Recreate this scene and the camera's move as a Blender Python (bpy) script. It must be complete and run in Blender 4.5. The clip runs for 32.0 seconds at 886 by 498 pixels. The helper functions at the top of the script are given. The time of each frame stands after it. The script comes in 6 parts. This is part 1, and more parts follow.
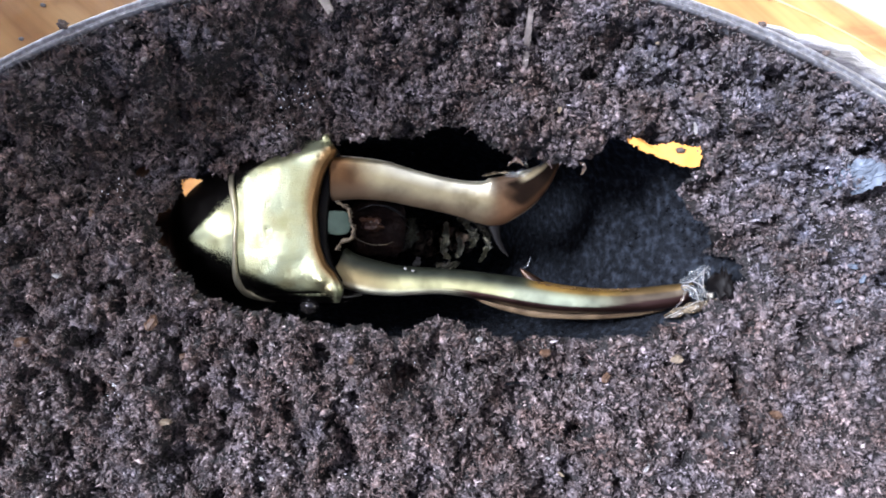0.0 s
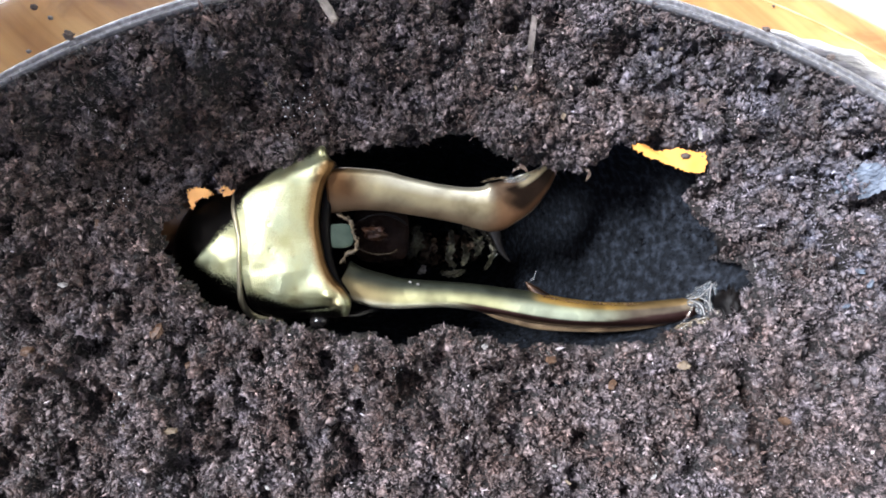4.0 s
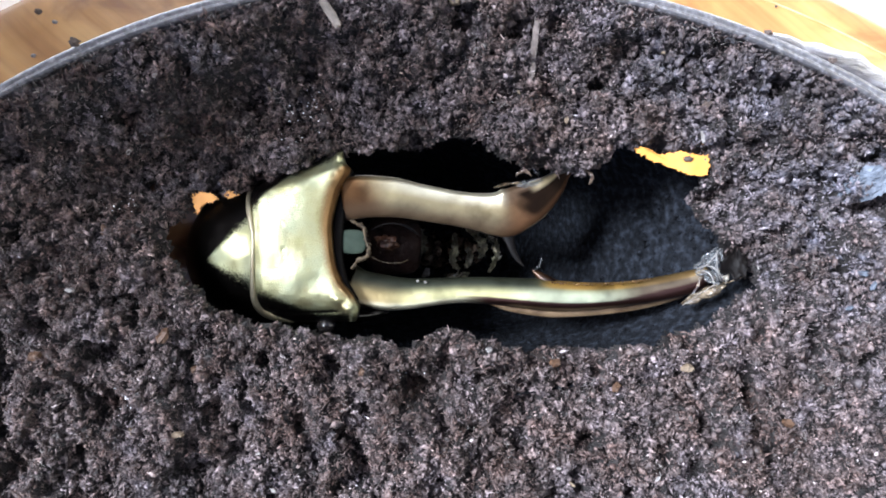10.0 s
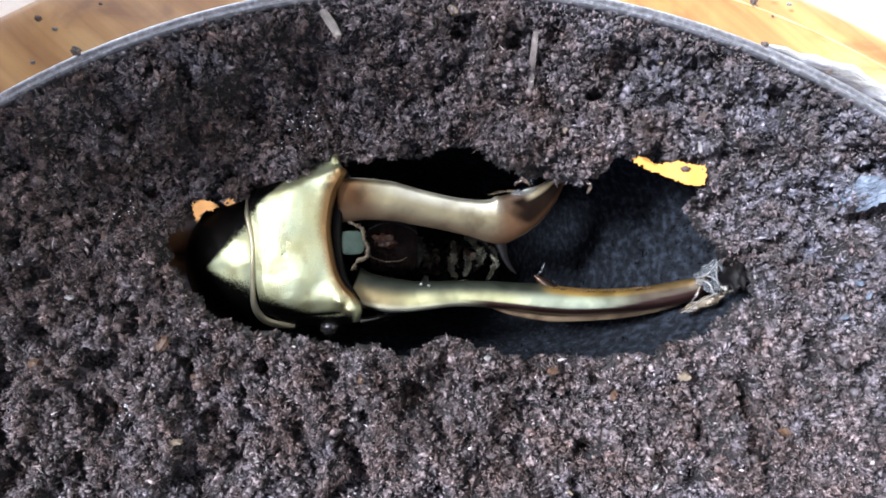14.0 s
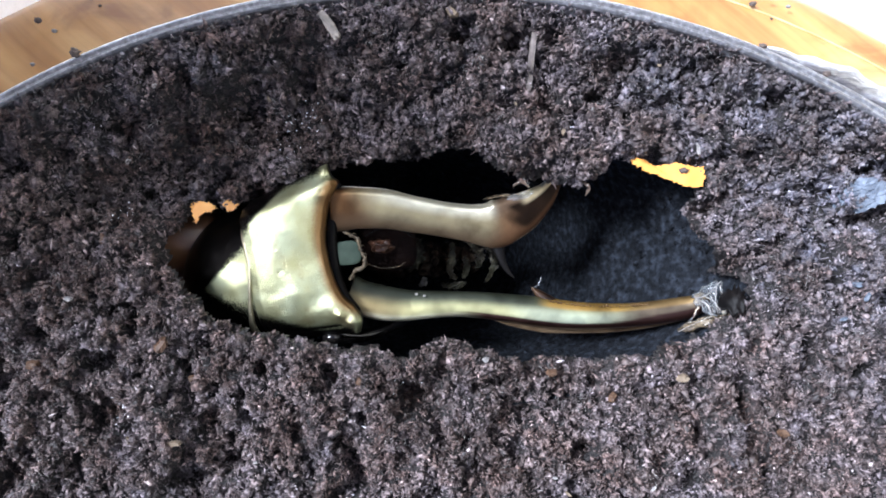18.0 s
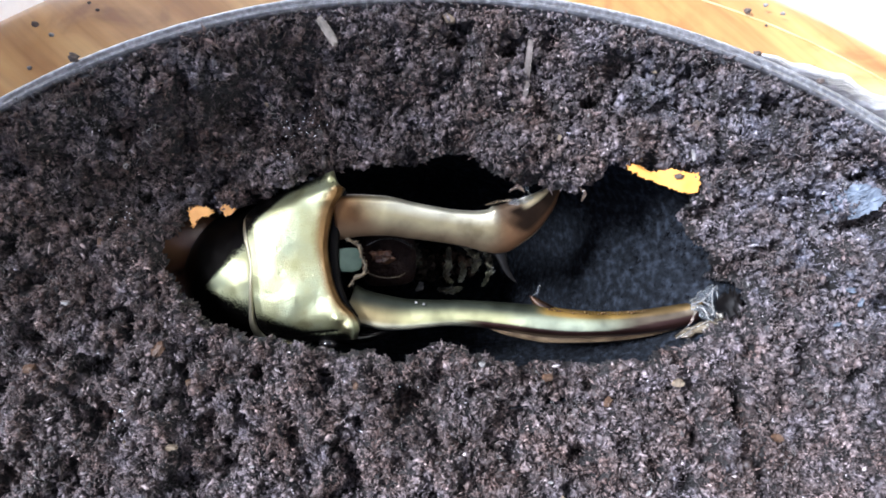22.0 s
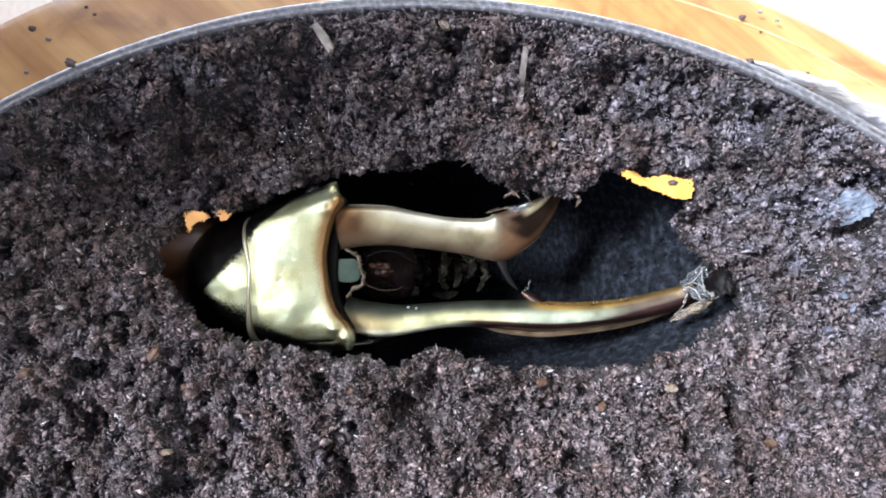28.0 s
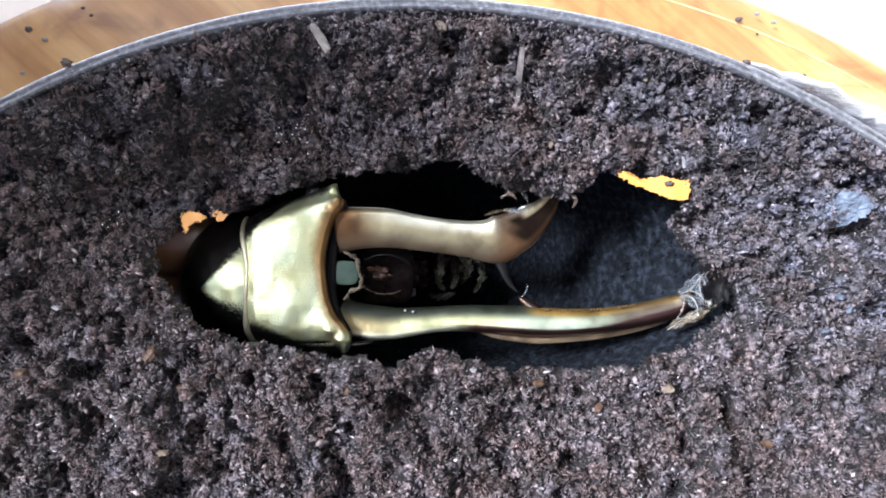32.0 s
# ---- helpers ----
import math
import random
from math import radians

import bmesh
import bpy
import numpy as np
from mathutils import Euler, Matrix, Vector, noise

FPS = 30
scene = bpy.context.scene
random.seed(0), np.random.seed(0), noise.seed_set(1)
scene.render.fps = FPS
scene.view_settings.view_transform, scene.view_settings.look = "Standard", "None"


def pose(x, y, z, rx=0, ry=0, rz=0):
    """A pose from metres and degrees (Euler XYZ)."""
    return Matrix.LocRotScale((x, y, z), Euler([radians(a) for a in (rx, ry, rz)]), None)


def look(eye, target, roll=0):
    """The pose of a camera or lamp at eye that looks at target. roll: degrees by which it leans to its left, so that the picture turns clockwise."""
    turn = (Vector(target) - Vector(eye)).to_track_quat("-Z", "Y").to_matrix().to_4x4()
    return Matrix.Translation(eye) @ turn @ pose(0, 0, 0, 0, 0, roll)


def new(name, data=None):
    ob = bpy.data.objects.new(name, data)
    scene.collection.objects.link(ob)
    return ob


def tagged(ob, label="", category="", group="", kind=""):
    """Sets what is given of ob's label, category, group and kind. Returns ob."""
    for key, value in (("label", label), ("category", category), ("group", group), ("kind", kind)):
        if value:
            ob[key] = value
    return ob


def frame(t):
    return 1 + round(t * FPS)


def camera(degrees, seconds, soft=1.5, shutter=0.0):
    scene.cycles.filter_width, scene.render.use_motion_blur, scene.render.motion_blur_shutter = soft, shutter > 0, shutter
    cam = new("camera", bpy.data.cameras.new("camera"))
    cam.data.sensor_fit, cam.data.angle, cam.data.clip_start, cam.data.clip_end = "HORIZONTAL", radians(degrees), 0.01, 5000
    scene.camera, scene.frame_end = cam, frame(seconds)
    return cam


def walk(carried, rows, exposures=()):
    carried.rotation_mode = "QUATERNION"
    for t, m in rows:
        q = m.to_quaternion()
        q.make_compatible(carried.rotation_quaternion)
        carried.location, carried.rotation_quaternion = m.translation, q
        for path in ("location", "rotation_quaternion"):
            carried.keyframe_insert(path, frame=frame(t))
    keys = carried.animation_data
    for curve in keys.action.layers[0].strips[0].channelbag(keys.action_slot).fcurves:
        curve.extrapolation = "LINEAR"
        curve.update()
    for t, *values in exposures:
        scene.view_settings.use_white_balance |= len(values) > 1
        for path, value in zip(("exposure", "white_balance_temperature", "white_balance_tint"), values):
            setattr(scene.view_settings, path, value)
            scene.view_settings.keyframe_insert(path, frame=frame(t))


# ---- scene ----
cam = camera(60, 32.0, 1.8)
PATH = [
    (0, pose(0.000116, -0.000348, 0.061544, -1.551, -0.352, 0.311)),
    (0.5, pose(0.000169, -0.000541, 0.061444, -1.081, -0.351, 0.256)),
    (1, pose(0.000208, -0.000339, 0.061139, -1.299, -0.221, 0.146)),
    (1.5, pose(0.000192, -0.000423, 0.061311, -1.216, -0.163, 0.067)),
    (2, pose(0.00008, -0.000215, 0.061445, -1.269, -0.089, 0.033)),
    (2.5, pose(0.000204, -0.000359, 0.061491, -1.051, 0.035, 0.058)),
    (3, pose(0.000176, -0.000561, 0.061445, -0.79, -0.055, 0.017)),
    (3.5, pose(0.000236, -0.000597, 0.061464, -0.808, 0.12, -0.023)),
    (5.5, pose(0.00016, -0.000421, 0.061508, -0.803, 0.051, -0.04)),
    (6, pose(0.000159, -0.000374, 0.061392, -1.018, 0.14, -0.171)),
    (6.5, pose(0.00013, -0.000233, 0.061522, -1.001, 0.217, -0.157)),
    (7, pose(0.000067, -0.000205, 0.061658, -0.91, 0.135, -0.131)),
    (7.5, pose(0.000138, -0.000244, 0.061783, -0.698, 0.179, -0.096)),
    (8, pose(0.000085, -0.000273, 0.061861, -0.573, 0.119, -0.08)),
    (8.5, pose(0.000189, -0.000007, 0.061744, -0.748, 0.193, -0.108)),
    (9, pose(0.000216, -0.000181, 0.061472, -0.779, 0.219, -0.136)),
    (9.5, pose(0.000184, -0.000168, 0.061598, -0.962, 0.324, -0.262)),
    (10, pose(0.000183, -0.000217, 0.061782, -0.848, 0.357, -0.267)),
    (10.5, pose(0.000202, -0.000233, 0.061873, -0.566, 0.412, -0.208)),
    (11, pose(0.0001, -0.000275, 0.061923, -0.364, 0.365, -0.197)),
    (11.5, pose(-0.000008, -0.000058, 0.062029, -0.398, 0.214, -0.095)),
    (12, pose(0.000166, -0.000041, 0.061862, -0.565, 0.33, -0.129)),
    (12.5, pose(0.000067, -0.00005, 0.061802, -0.755, 0.278, -0.167)),
    (13, pose(-0.000008, -0.000075, 0.061987, -0.609, 0.205, -0.131)),
    (13.5, pose(-0.000063, -0.000039, 0.06207, -0.421, 0.092, -0.128)),
    (14, pose(0.000037, -0.000012, 0.062121, -0.387, 0.144, -0.107)),
    (14.5, pose(0.000123, -0.0003, 0.06214, 0.027, 0.115, -0.067)),
    (16.5, pose(0.000122, 0.000008, 0.062267, -0.222, 0.152, -0.064)),
    (17, pose(-0.00002, -0.000037, 0.062353, 0.034, -0.017, -0.001)),
    (17.5, pose(0.000034, -0.000249, 0.062293, 0.222, 0.005, 0)),
    (18, pose(0.000152, -0.000092, 0.062143, -0.207, 0.133, -0.079)),
    (18.5, pose(0.000174, 0.00016, 0.062276, -0.306, 0.143, -0.047)),
    (19, pose(0.000109, -0.000016, 0.062352, -0.053, -0.025, 0.003)),
    (19.5, pose(0.000021, -0.000231, 0.06243, 0.296, -0.158, 0.079)),
    (20, pose(0.000078, 0.000108, 0.062469, 0.023, -0.096, 0.055)),
    (20.5, pose(0.000155, -0.000262, 0.062373, 0.27, -0.036, 0.086)),
    (21, pose(0.000122, -0.000078, 0.062236, -0.062, -0.026, 0.023)),
    (21.5, pose(0.000177, -0.000271, 0.062378, 0.22, -0.069, 0.074)),
    (22, pose(0.000067, -0.000023, 0.062444, 0.101, -0.187, 0.052)),
    (22.5, pose(0.000229, -0.000148, 0.062523, 0.363, -0.132, 0.073)),
    (23, pose(0.000234, -0.000301, 0.062327, 0.316, -0.224, 0.084)),
    (23.5, pose(0.000303, 0.000061, 0.062278, -0.187, -0.172, 0.038)),
    (24, pose(0.000196, -0.00022, 0.062304, 0.053, -0.238, 0.041)),
    (24.5, pose(0.000274, 0.000013, 0.062474, 0.076, -0.158, 0.076)),
    (25, pose(0.000191, 0.000138, 0.062639, 0.197, -0.269, 0.095)),
    (25.5, pose(0.00009, -0.000045, 0.062583, 0.339, -0.41, 0.098)),
    (27.5, pose(0.000237, -0.000001, 0.06265, 0.409, -0.328, 0.146)),
    (28, pose(0.000227, 0.000064, 0.062727, 0.416, -0.417, 0.155)),
    (28.5, pose(0.000307, 0.000017, 0.062636, 0.342, -0.326, 0.179)),
    (29, pose(0.000243, -0.00001, 0.062458, 0.228, -0.358, 0.1)),
    (29.5, pose(0.000305, -0.000058, 0.062359, -0.076, -0.193, -0.002)),
    (30, pose(0.000328, 0.00008, 0.062567, 0.086, -0.249, 0.042)),
    (30.5, pose(0.000163, -0.00015, 0.062757, 0.626, -0.478, 0.098)),
    (31, pose(0.000319, 0.000047, 0.062876, 0.652, -0.493, 0.204)),
    (31.5, pose(0.000271, -0.000044, 0.062911, 0.827, -0.623, 0.277)),
    (32, pose(0.000261, -0.000048, 0.062687, 0.574, -0.633, 0.202)),
]
walk(cam, PATH, exposures=[(0, 1.85, 5670, 17), (1, 1.85, 5660, 17), (2, 1.85, 5950, 13), (3, 1.85, 6030, 13), (6, 1.85, 5880, 13), (7, 1.85, 5930, 13), (9, 1.85, 5760, 13), (11, 1.85, 5830, 13), (12, 1.85, 5700, 13), (14, 1.85, 5735, 13), (18, 1.85, 5640, 13), (21, 1.85, 5630, 13), (23, 1.85, 5670, 13), (25, 1.85, 5795, 13), (28, 1.85, 5790, 13), (29, 1.85, 5745, 13), (31, 1.85, 5780, 13), (32, 1.85, 5650, 13)])

# ---- light ----
world = bpy.data.worlds.new("sky")
scene.world = world
world.use_nodes = True
SUN_UP, SUN_TURN = radians(53.6), radians(-65)
nt = world.node_tree
sky = nt.nodes.new("ShaderNodeTexSky")
sky.sky_type, sky.sun_disc = "NISHITA", False
sky.sun_elevation, sky.sun_rotation = SUN_UP, SUN_TURN
sky.air_density, sky.dust_density = 1.0, 5.0
nt.links.new(sky.outputs[0], nt.nodes["Background"].inputs[0])
nt.nodes["Background"].inputs[1].default_value = 0.05
sun = new("sun", bpy.data.lights.new("sun", "SUN"))
sun.data.energy, sun.data.angle, sun.data.color = 3.4, radians(14), (0.96, 0.985, 1.0)
sun.matrix_world = look((math.sin(SUN_TURN) * math.cos(SUN_UP), math.cos(SUN_TURN) * math.cos(SUN_UP), math.sin(SUN_UP)), (0, 0, 0))

# ---- materials ----
MM = 0.001


def material(name):
    m = bpy.data.materials.new(name)
    m.use_nodes = True
    return m, m.node_tree, m.node_tree.nodes["Principled BSDF"]


def mix_noise(nt, scale, stops, detail=6, coords=None, lo=0.3, hi=0.7):
    """Noise at a real-world scale (per metre) through a colour ramp."""
    tex = nt.nodes.new("ShaderNodeTexNoise")
    tex.inputs["Scale"].default_value, tex.inputs["Detail"].default_value = scale, detail
    if coords:
        nt.links.new(coords, tex.inputs["Vector"])
    ramp = nt.nodes.new("ShaderNodeValToRGB")
    while len(ramp.color_ramp.elements) < len(stops):
        ramp.color_ramp.elements.new(0.5)
    for i, (el, c) in enumerate(zip(ramp.color_ramp.elements, stops)):
        el.position = lo + (hi - lo) * i / (len(stops) - 1)
        el.color = (*c, 1)
    nt.links.new(tex.outputs["Fac"], ramp.inputs["Fac"])
    return tex, ramp


def bump(nt, bsdf, height, strength, distance):
    b = nt.nodes.new("ShaderNodeBump")
    b.inputs["Strength"].default_value, b.inputs["Distance"].default_value = strength, distance
    nt.links.new(height, b.inputs["Height"])
    nt.links.new(b.outputs[0], bsdf.inputs["Normal"])
    return b


def obj_coords(nt):
    return nt.nodes.new("ShaderNodeTexCoord").outputs["Object"]


def simple(name, stops, scale, rough=0.6, metal=0.0, bscale=None, bdist=0.0001, bstr=0.4, spec=0.5):
    m, nt, b = material(name)
    co = obj_coords(nt)
    tex, ramp = mix_noise(nt, scale, stops, coords=co)
    nt.links.new(ramp.outputs[0], b.inputs["Base Color"])
    b.inputs["Roughness"].default_value, b.inputs["Metallic"].default_value = rough, metal
    b.inputs["Specular IOR Level"].default_value = spec
    if bscale:
        t2 = nt.nodes.new("ShaderNodeTexNoise")
        t2.inputs["Scale"].default_value, t2.inputs["Detail"].default_value = bscale, 8
        nt.links.new(co, t2.inputs["Vector"])
        bump(nt, b, t2.outputs["Fac"], bstr, bdist)
    return m


def crumb_material(name, dark, mid, pale, mould, rough=0.7, contrast=1.0, fine=9000, relief=0.00005):
    """Soil grains: each grain its own tone, few of them pale; bluish mould in patches."""
    m, nt, b = material(name)
    geo = nt.nodes.new("ShaderNodeNewGeometry")
    ramp = nt.nodes.new("ShaderNodeValToRGB")
    e = ramp.color_ramp.elements
    e[0].position, e[0].color = 0.0, (*dark, 1)
    e[1].position, e[1].color = 1.0, (*pale, 1)
    for p, c in ((0.45, mid), (0.85, tuple(1.5 * v for v in mid)), (0.98, tuple(2.0 * v for v in mid))):
        el = e.new(p)
        el.color = (*c, 1)
    nt.links.new(geo.outputs["Random Per Island"], ramp.inputs["Fac"])
    co = obj_coords(nt)
    tex, patch = mix_noise(nt, 120, [(0, 0, 0), (0.24, 0.24, 0.24)], 3, co, 0.56, 0.72)
    tint = nt.nodes.new("ShaderNodeMix")
    tint.data_type = "RGBA"
    nt.links.new(ramp.outputs[0], tint.inputs["A"])
    tint.inputs["B"].default_value = (*mould, 1)
    # blends further into the bluish tint towards +x and +y of the tub
    dry = nt.nodes.new("ShaderNodeVectorMath")
    dry.operation = "DOT_PRODUCT"
    dry.inputs[1].default_value = (0.8, 0.6, 0)
    nt.links.new(co, dry.inputs[0])
    far = nt.nodes.new("ShaderNodeMapRange")
    far.interpolation_type = "SMOOTHSTEP"
    for key, value in (("From Min", 0.012), ("From Max", 0.032), ("To Min", 0.0), ("To Max", 0.4)):
        far.inputs[key].default_value = value
    nt.links.new(dry.outputs["Value"], far.inputs["Value"])
    more = nt.nodes.new("ShaderNodeMath")
    more.operation = "ADD"
    nt.links.new(patch.outputs[0], more.inputs[0])
    nt.links.new(far.outputs[0], more.inputs[1])
    nt.links.new(more.outputs[0], tint.inputs["Factor"])
    tex2, r2 = mix_noise(nt, fine, [tuple(c / contrast for c in (0.55, 0.5, 0.5)), tuple(c * (0.5 + 0.5 * contrast) for c in (1.25, 1.2, 1.2))], coords=co)
    tex3, r3 = mix_noise(nt, 170, [(0.5, 0.42, 0.38), (1.0, 0.96, 0.95), (1.42, 1.42, 1.47)], coords=co)
    last = tint.outputs["Result"]
    tex4, r4 = mix_noise(nt, 1100, [(0.45, 0.42, 0.4), (1.6, 1.6, 1.6)], 2, co, 0.33, 0.67)
    tex5, r5 = mix_noise(nt, 330, [(1.05, 0.93, 0.87), (0.98, 0.99, 1.0), (0.93, 1.0, 1.12)], 3, co, 0.32, 0.68)
    for r in (r2, r3, r4, r5):
        mul = nt.nodes.new("ShaderNodeMix")
        mul.data_type, mul.blend_type = "RGBA", "MULTIPLY"
        mul.inputs["Factor"].default_value = 1.0
        nt.links.new(last, mul.inputs["A"])
        nt.links.new(r.outputs[0], mul.inputs["B"])
        last = mul.outputs["Result"]
    nt.links.new(last, b.inputs["Base Color"])
    b.inputs["Roughness"].default_value = rough
    bump(nt, b, tex2.outputs["Fac"], 0.8, relief)
    return m


# bed under the clumps, blackened so that the gaps between them look shaded
SOIL = simple("gap_shade_soil", [(0.004, 0.0034, 0.003), (0.012, 0.0098, 0.0095), (0.036, 0.03, 0.029)], 2600, 0.6, 0, 4200, 0.0004, 1.0)
CRUMB = crumb_material("soil_grains", (0.02, 0.013, 0.01), (0.108, 0.0905, 0.087), (0.45, 0.43, 0.42), (0.135, 0.152, 0.18), 0.55)
CHIP = crumb_material("soil_chips", (0.02, 0.014, 0.012), (0.09, 0.076, 0.072), (0.24, 0.21, 0.2), (0.13, 0.147, 0.175), 0.55)
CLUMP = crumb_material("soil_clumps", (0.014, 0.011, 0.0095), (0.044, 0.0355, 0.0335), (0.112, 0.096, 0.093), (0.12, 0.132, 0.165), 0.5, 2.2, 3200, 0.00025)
# soil inside the hollow: the recess's shade is put into this dark colour
CHAMBER = simple("shaded_soil_wall", [(0.004, 0.0045, 0.0058), (0.009, 0.0105, 0.0135), (0.026, 0.031, 0.041)], 1400, 0.9, 0, 1500, 0.0004, 1.0, 0.1)
WOOD_TAN = simple("pale_wood_fibre", [(0.1, 0.075, 0.05), (0.25, 0.19, 0.13)], 1500, 0.7, 0, 4000, 0.0001)
WOOD_DARK = simple("dark_wood_fibre", [(0.045, 0.032, 0.026), (0.12, 0.09, 0.075)], 1500, 0.7, 0, 4000, 0.0001)
BARK_GREY = simple("grey_bark", [(0.06, 0.048, 0.042), (0.19, 0.16, 0.145)], 1100, 0.7, 0, 3000, 0.0002)
BARK_PALE = simple("pale_grey_bark", [(0.1, 0.085, 0.072), (0.27, 0.235, 0.2)], 1100, 0.7, 0, 3000, 0.0002)
WHITE_BIT = simple("white_flake", [(0.13, 0.12, 0.115), (0.33, 0.315, 0.3)], 2500, 0.5)
BLUE_BIT = simple("mouldy_blue_flake", [(0.055, 0.065, 0.085), (0.13, 0.155, 0.195)], 1200, 0.6, 0, 3000, 0.0002)
DEW = simple("dew_water", [(0.7, 0.75, 0.78), (0.9, 0.93, 0.95)], 900, 0.06)
RUST = simple("rusty_bark", [(0.04, 0.02, 0.01), (0.12, 0.065, 0.035)], 1500, 0.6, 0, 3500, 0.0002)
AMBER = simple("amber_wood_flake", [(0.6, 0.255, 0.04), (0.74, 0.36, 0.075)], 600, 0.5, 0, 1500, 0.00005)
HUSK = simple("brown_shed_husk", [(0.025, 0.016, 0.011), (0.08, 0.054, 0.04), (0.22, 0.17, 0.125)], 500, 0.25, 0, 1200, 0.0003, 0.8)
MOUTH = simple("reddish_mouth", [(0.014, 0.005, 0.003), (0.07, 0.03, 0.014)], 1500, 0.35, 0, 3000, 0.0002, 0.6)
MOUTH_PLATE = simple("dark_brown_plate", [(0.006, 0.0024, 0.0018), (0.02, 0.0085, 0.0052)], 500, 0.7, 0, 1800, 0.0004, 0.8, 0.2)
HUSK_PALE = simple("papery_husk", [(0.012, 0.01, 0.006), (0.05, 0.046, 0.028), (0.3, 0.29, 0.2)], 700, 0.3, 0, 2500, 0.0002, 0.6)
BLACK = simple("black_glossy_cuticle", [(0.006, 0.005, 0.005), (0.015, 0.013, 0.012)], 800, 0.15)
LABRUM = simple("pale_grey_green_plate", [(0.028, 0.042, 0.031), (0.05, 0.068, 0.052)], 700, 0.7, 0, 2500, 0.0001, 0.4, 0.1)
FRINGE = simple("tan_bristle_fringe", [(0.022, 0.015, 0.008), (0.1, 0.072, 0.036)], 2500, 0.6, 0, 5000, 0.0002)
ELYTRA = simple("brown_wing_case", [(0.055, 0.025, 0.013), (0.12, 0.06, 0.03)], 300, 0.3, 0.1)
PLASTER = simple("white_plaster", [(0.66, 0.66, 0.67), (0.78, 0.78, 0.79)], 12, 0.8, 0, 300, 0.001, 0.4)
CREAM = simple("cream_plaster", [(0.4, 0.37, 0.31), (0.5, 0.465, 0.39)], 9, 0.8, 0, 300, 0.001, 0.4)
GROUND = simple("pale_concrete", [(0.68, 0.68, 0.67), (0.8, 0.8, 0.79)], 6, 0.6, 0, 60, 0.002, 0.3)


def cuticle(name, stops, scale, rough, grain, grain_dist, metal=1.0, tip=None, tip_at=(0.0, 1.0)):
    """Metallic beetle shell: colour drifts, finely grained; tip: the pigment towards the far end, along x in metres."""
    m, nt, b = material(name)
    co = obj_coords(nt)
    tex, ramp = mix_noise(nt, scale, stops, detail=4, coords=co)
    last = ramp.outputs[0]
    if tip:
        sep = nt.nodes.new("ShaderNodeSeparateXYZ")
        nt.links.new(co, sep.inputs[0])
        rng = nt.nodes.new("ShaderNodeMapRange")
        rng.inputs["From Min"].default_value, rng.inputs["From Max"].default_value = tip_at
        rng.interpolation_type = "SMOOTHSTEP"
        nt.links.new(sep.outputs[0], rng.inputs["Value"])
        mx = nt.nodes.new("ShaderNodeMix")
        mx.data_type = "RGBA"
        nt.links.new(rng.outputs[0], mx.inputs["Factor"])
        nt.links.new(last, mx.inputs["A"])
        mx.inputs["B"].default_value = (*tip, 1)
        last = mx.outputs["Result"]
    nt.links.new(last, b.inputs["Base Color"])
    b.inputs["Metallic"].default_value, b.inputs["Roughness"].default_value = metal, rough
    t2 = nt.nodes.new("ShaderNodeTexNoise")
    t2.inputs["Scale"].default_value, t2.inputs["Detail"].default_value = grain, 3
    nt.links.new(co, t2.inputs["Vector"])
    bump(nt, b, t2.outputs["Fac"], 0.7, grain_dist)
    return m


BRONZE = cuticle("bronze_pronotum", [(0.3, 0.26, 0.17), (0.46, 0.42, 0.3)], 260, 0.46, 5000, 0.00008, 0.98)
JAW_EDGE = cuticle("reddish_brown_jaw_edge", [(0.06, 0.028, 0.012), (0.22, 0.125, 0.045)], 900, 0.35, 9000, 0.00001, 0.5)
JAW_RIM = cuticle("pale_jaw_rim", [(0.5, 0.46, 0.36), (0.7, 0.66, 0.56)], 500, 0.3, 5000, 0.00001, 0.7)
JAW_LEDGE = cuticle("tan_jaw_ledge", [(0.09, 0.055, 0.03), (0.3, 0.21, 0.12)], 500, 0.35, 9000, 0.00001, 0.5)
JAW_TOOTH = cuticle("dark_red_brown_tooth", [(0.008, 0.004, 0.003), (0.045, 0.021, 0.008)], 900, 0.3, 9000, 0.00001, 0.5)
DARK_TOOTH = simple("dark_tooth_cuticle", [(0.001, 0.001, 0.0013), (0.005, 0.004, 0.0036)], 500, 0.5, 0, 3000, 0.00003, 0.4, 0.08)
DULL_BLACK = simple("dull_black_cuticle", [(0.0008, 0.0008, 0.0009), (0.003, 0.0028, 0.0028)], 900, 0.35, 0, 5000, 0.00005, 0.4, 0.2)
FILM = simple("translucent_skin_film", [(0.8, 0.83, 0.85), (0.95, 0.97, 0.98)], 900, 0.04)
FILM.node_tree.nodes["Principled BSDF"].inputs["Transmission Weight"].default_value = 0.94
TISSUE = simple("tan_dried_tissue", [(0.06, 0.042, 0.026), (0.3, 0.24, 0.16)], 1600, 0.18, 0, 3000, 0.0002, 0.6)
TISSUE.node_tree.nodes["Principled BSDF"].inputs["Transmission Weight"].default_value = 0.5


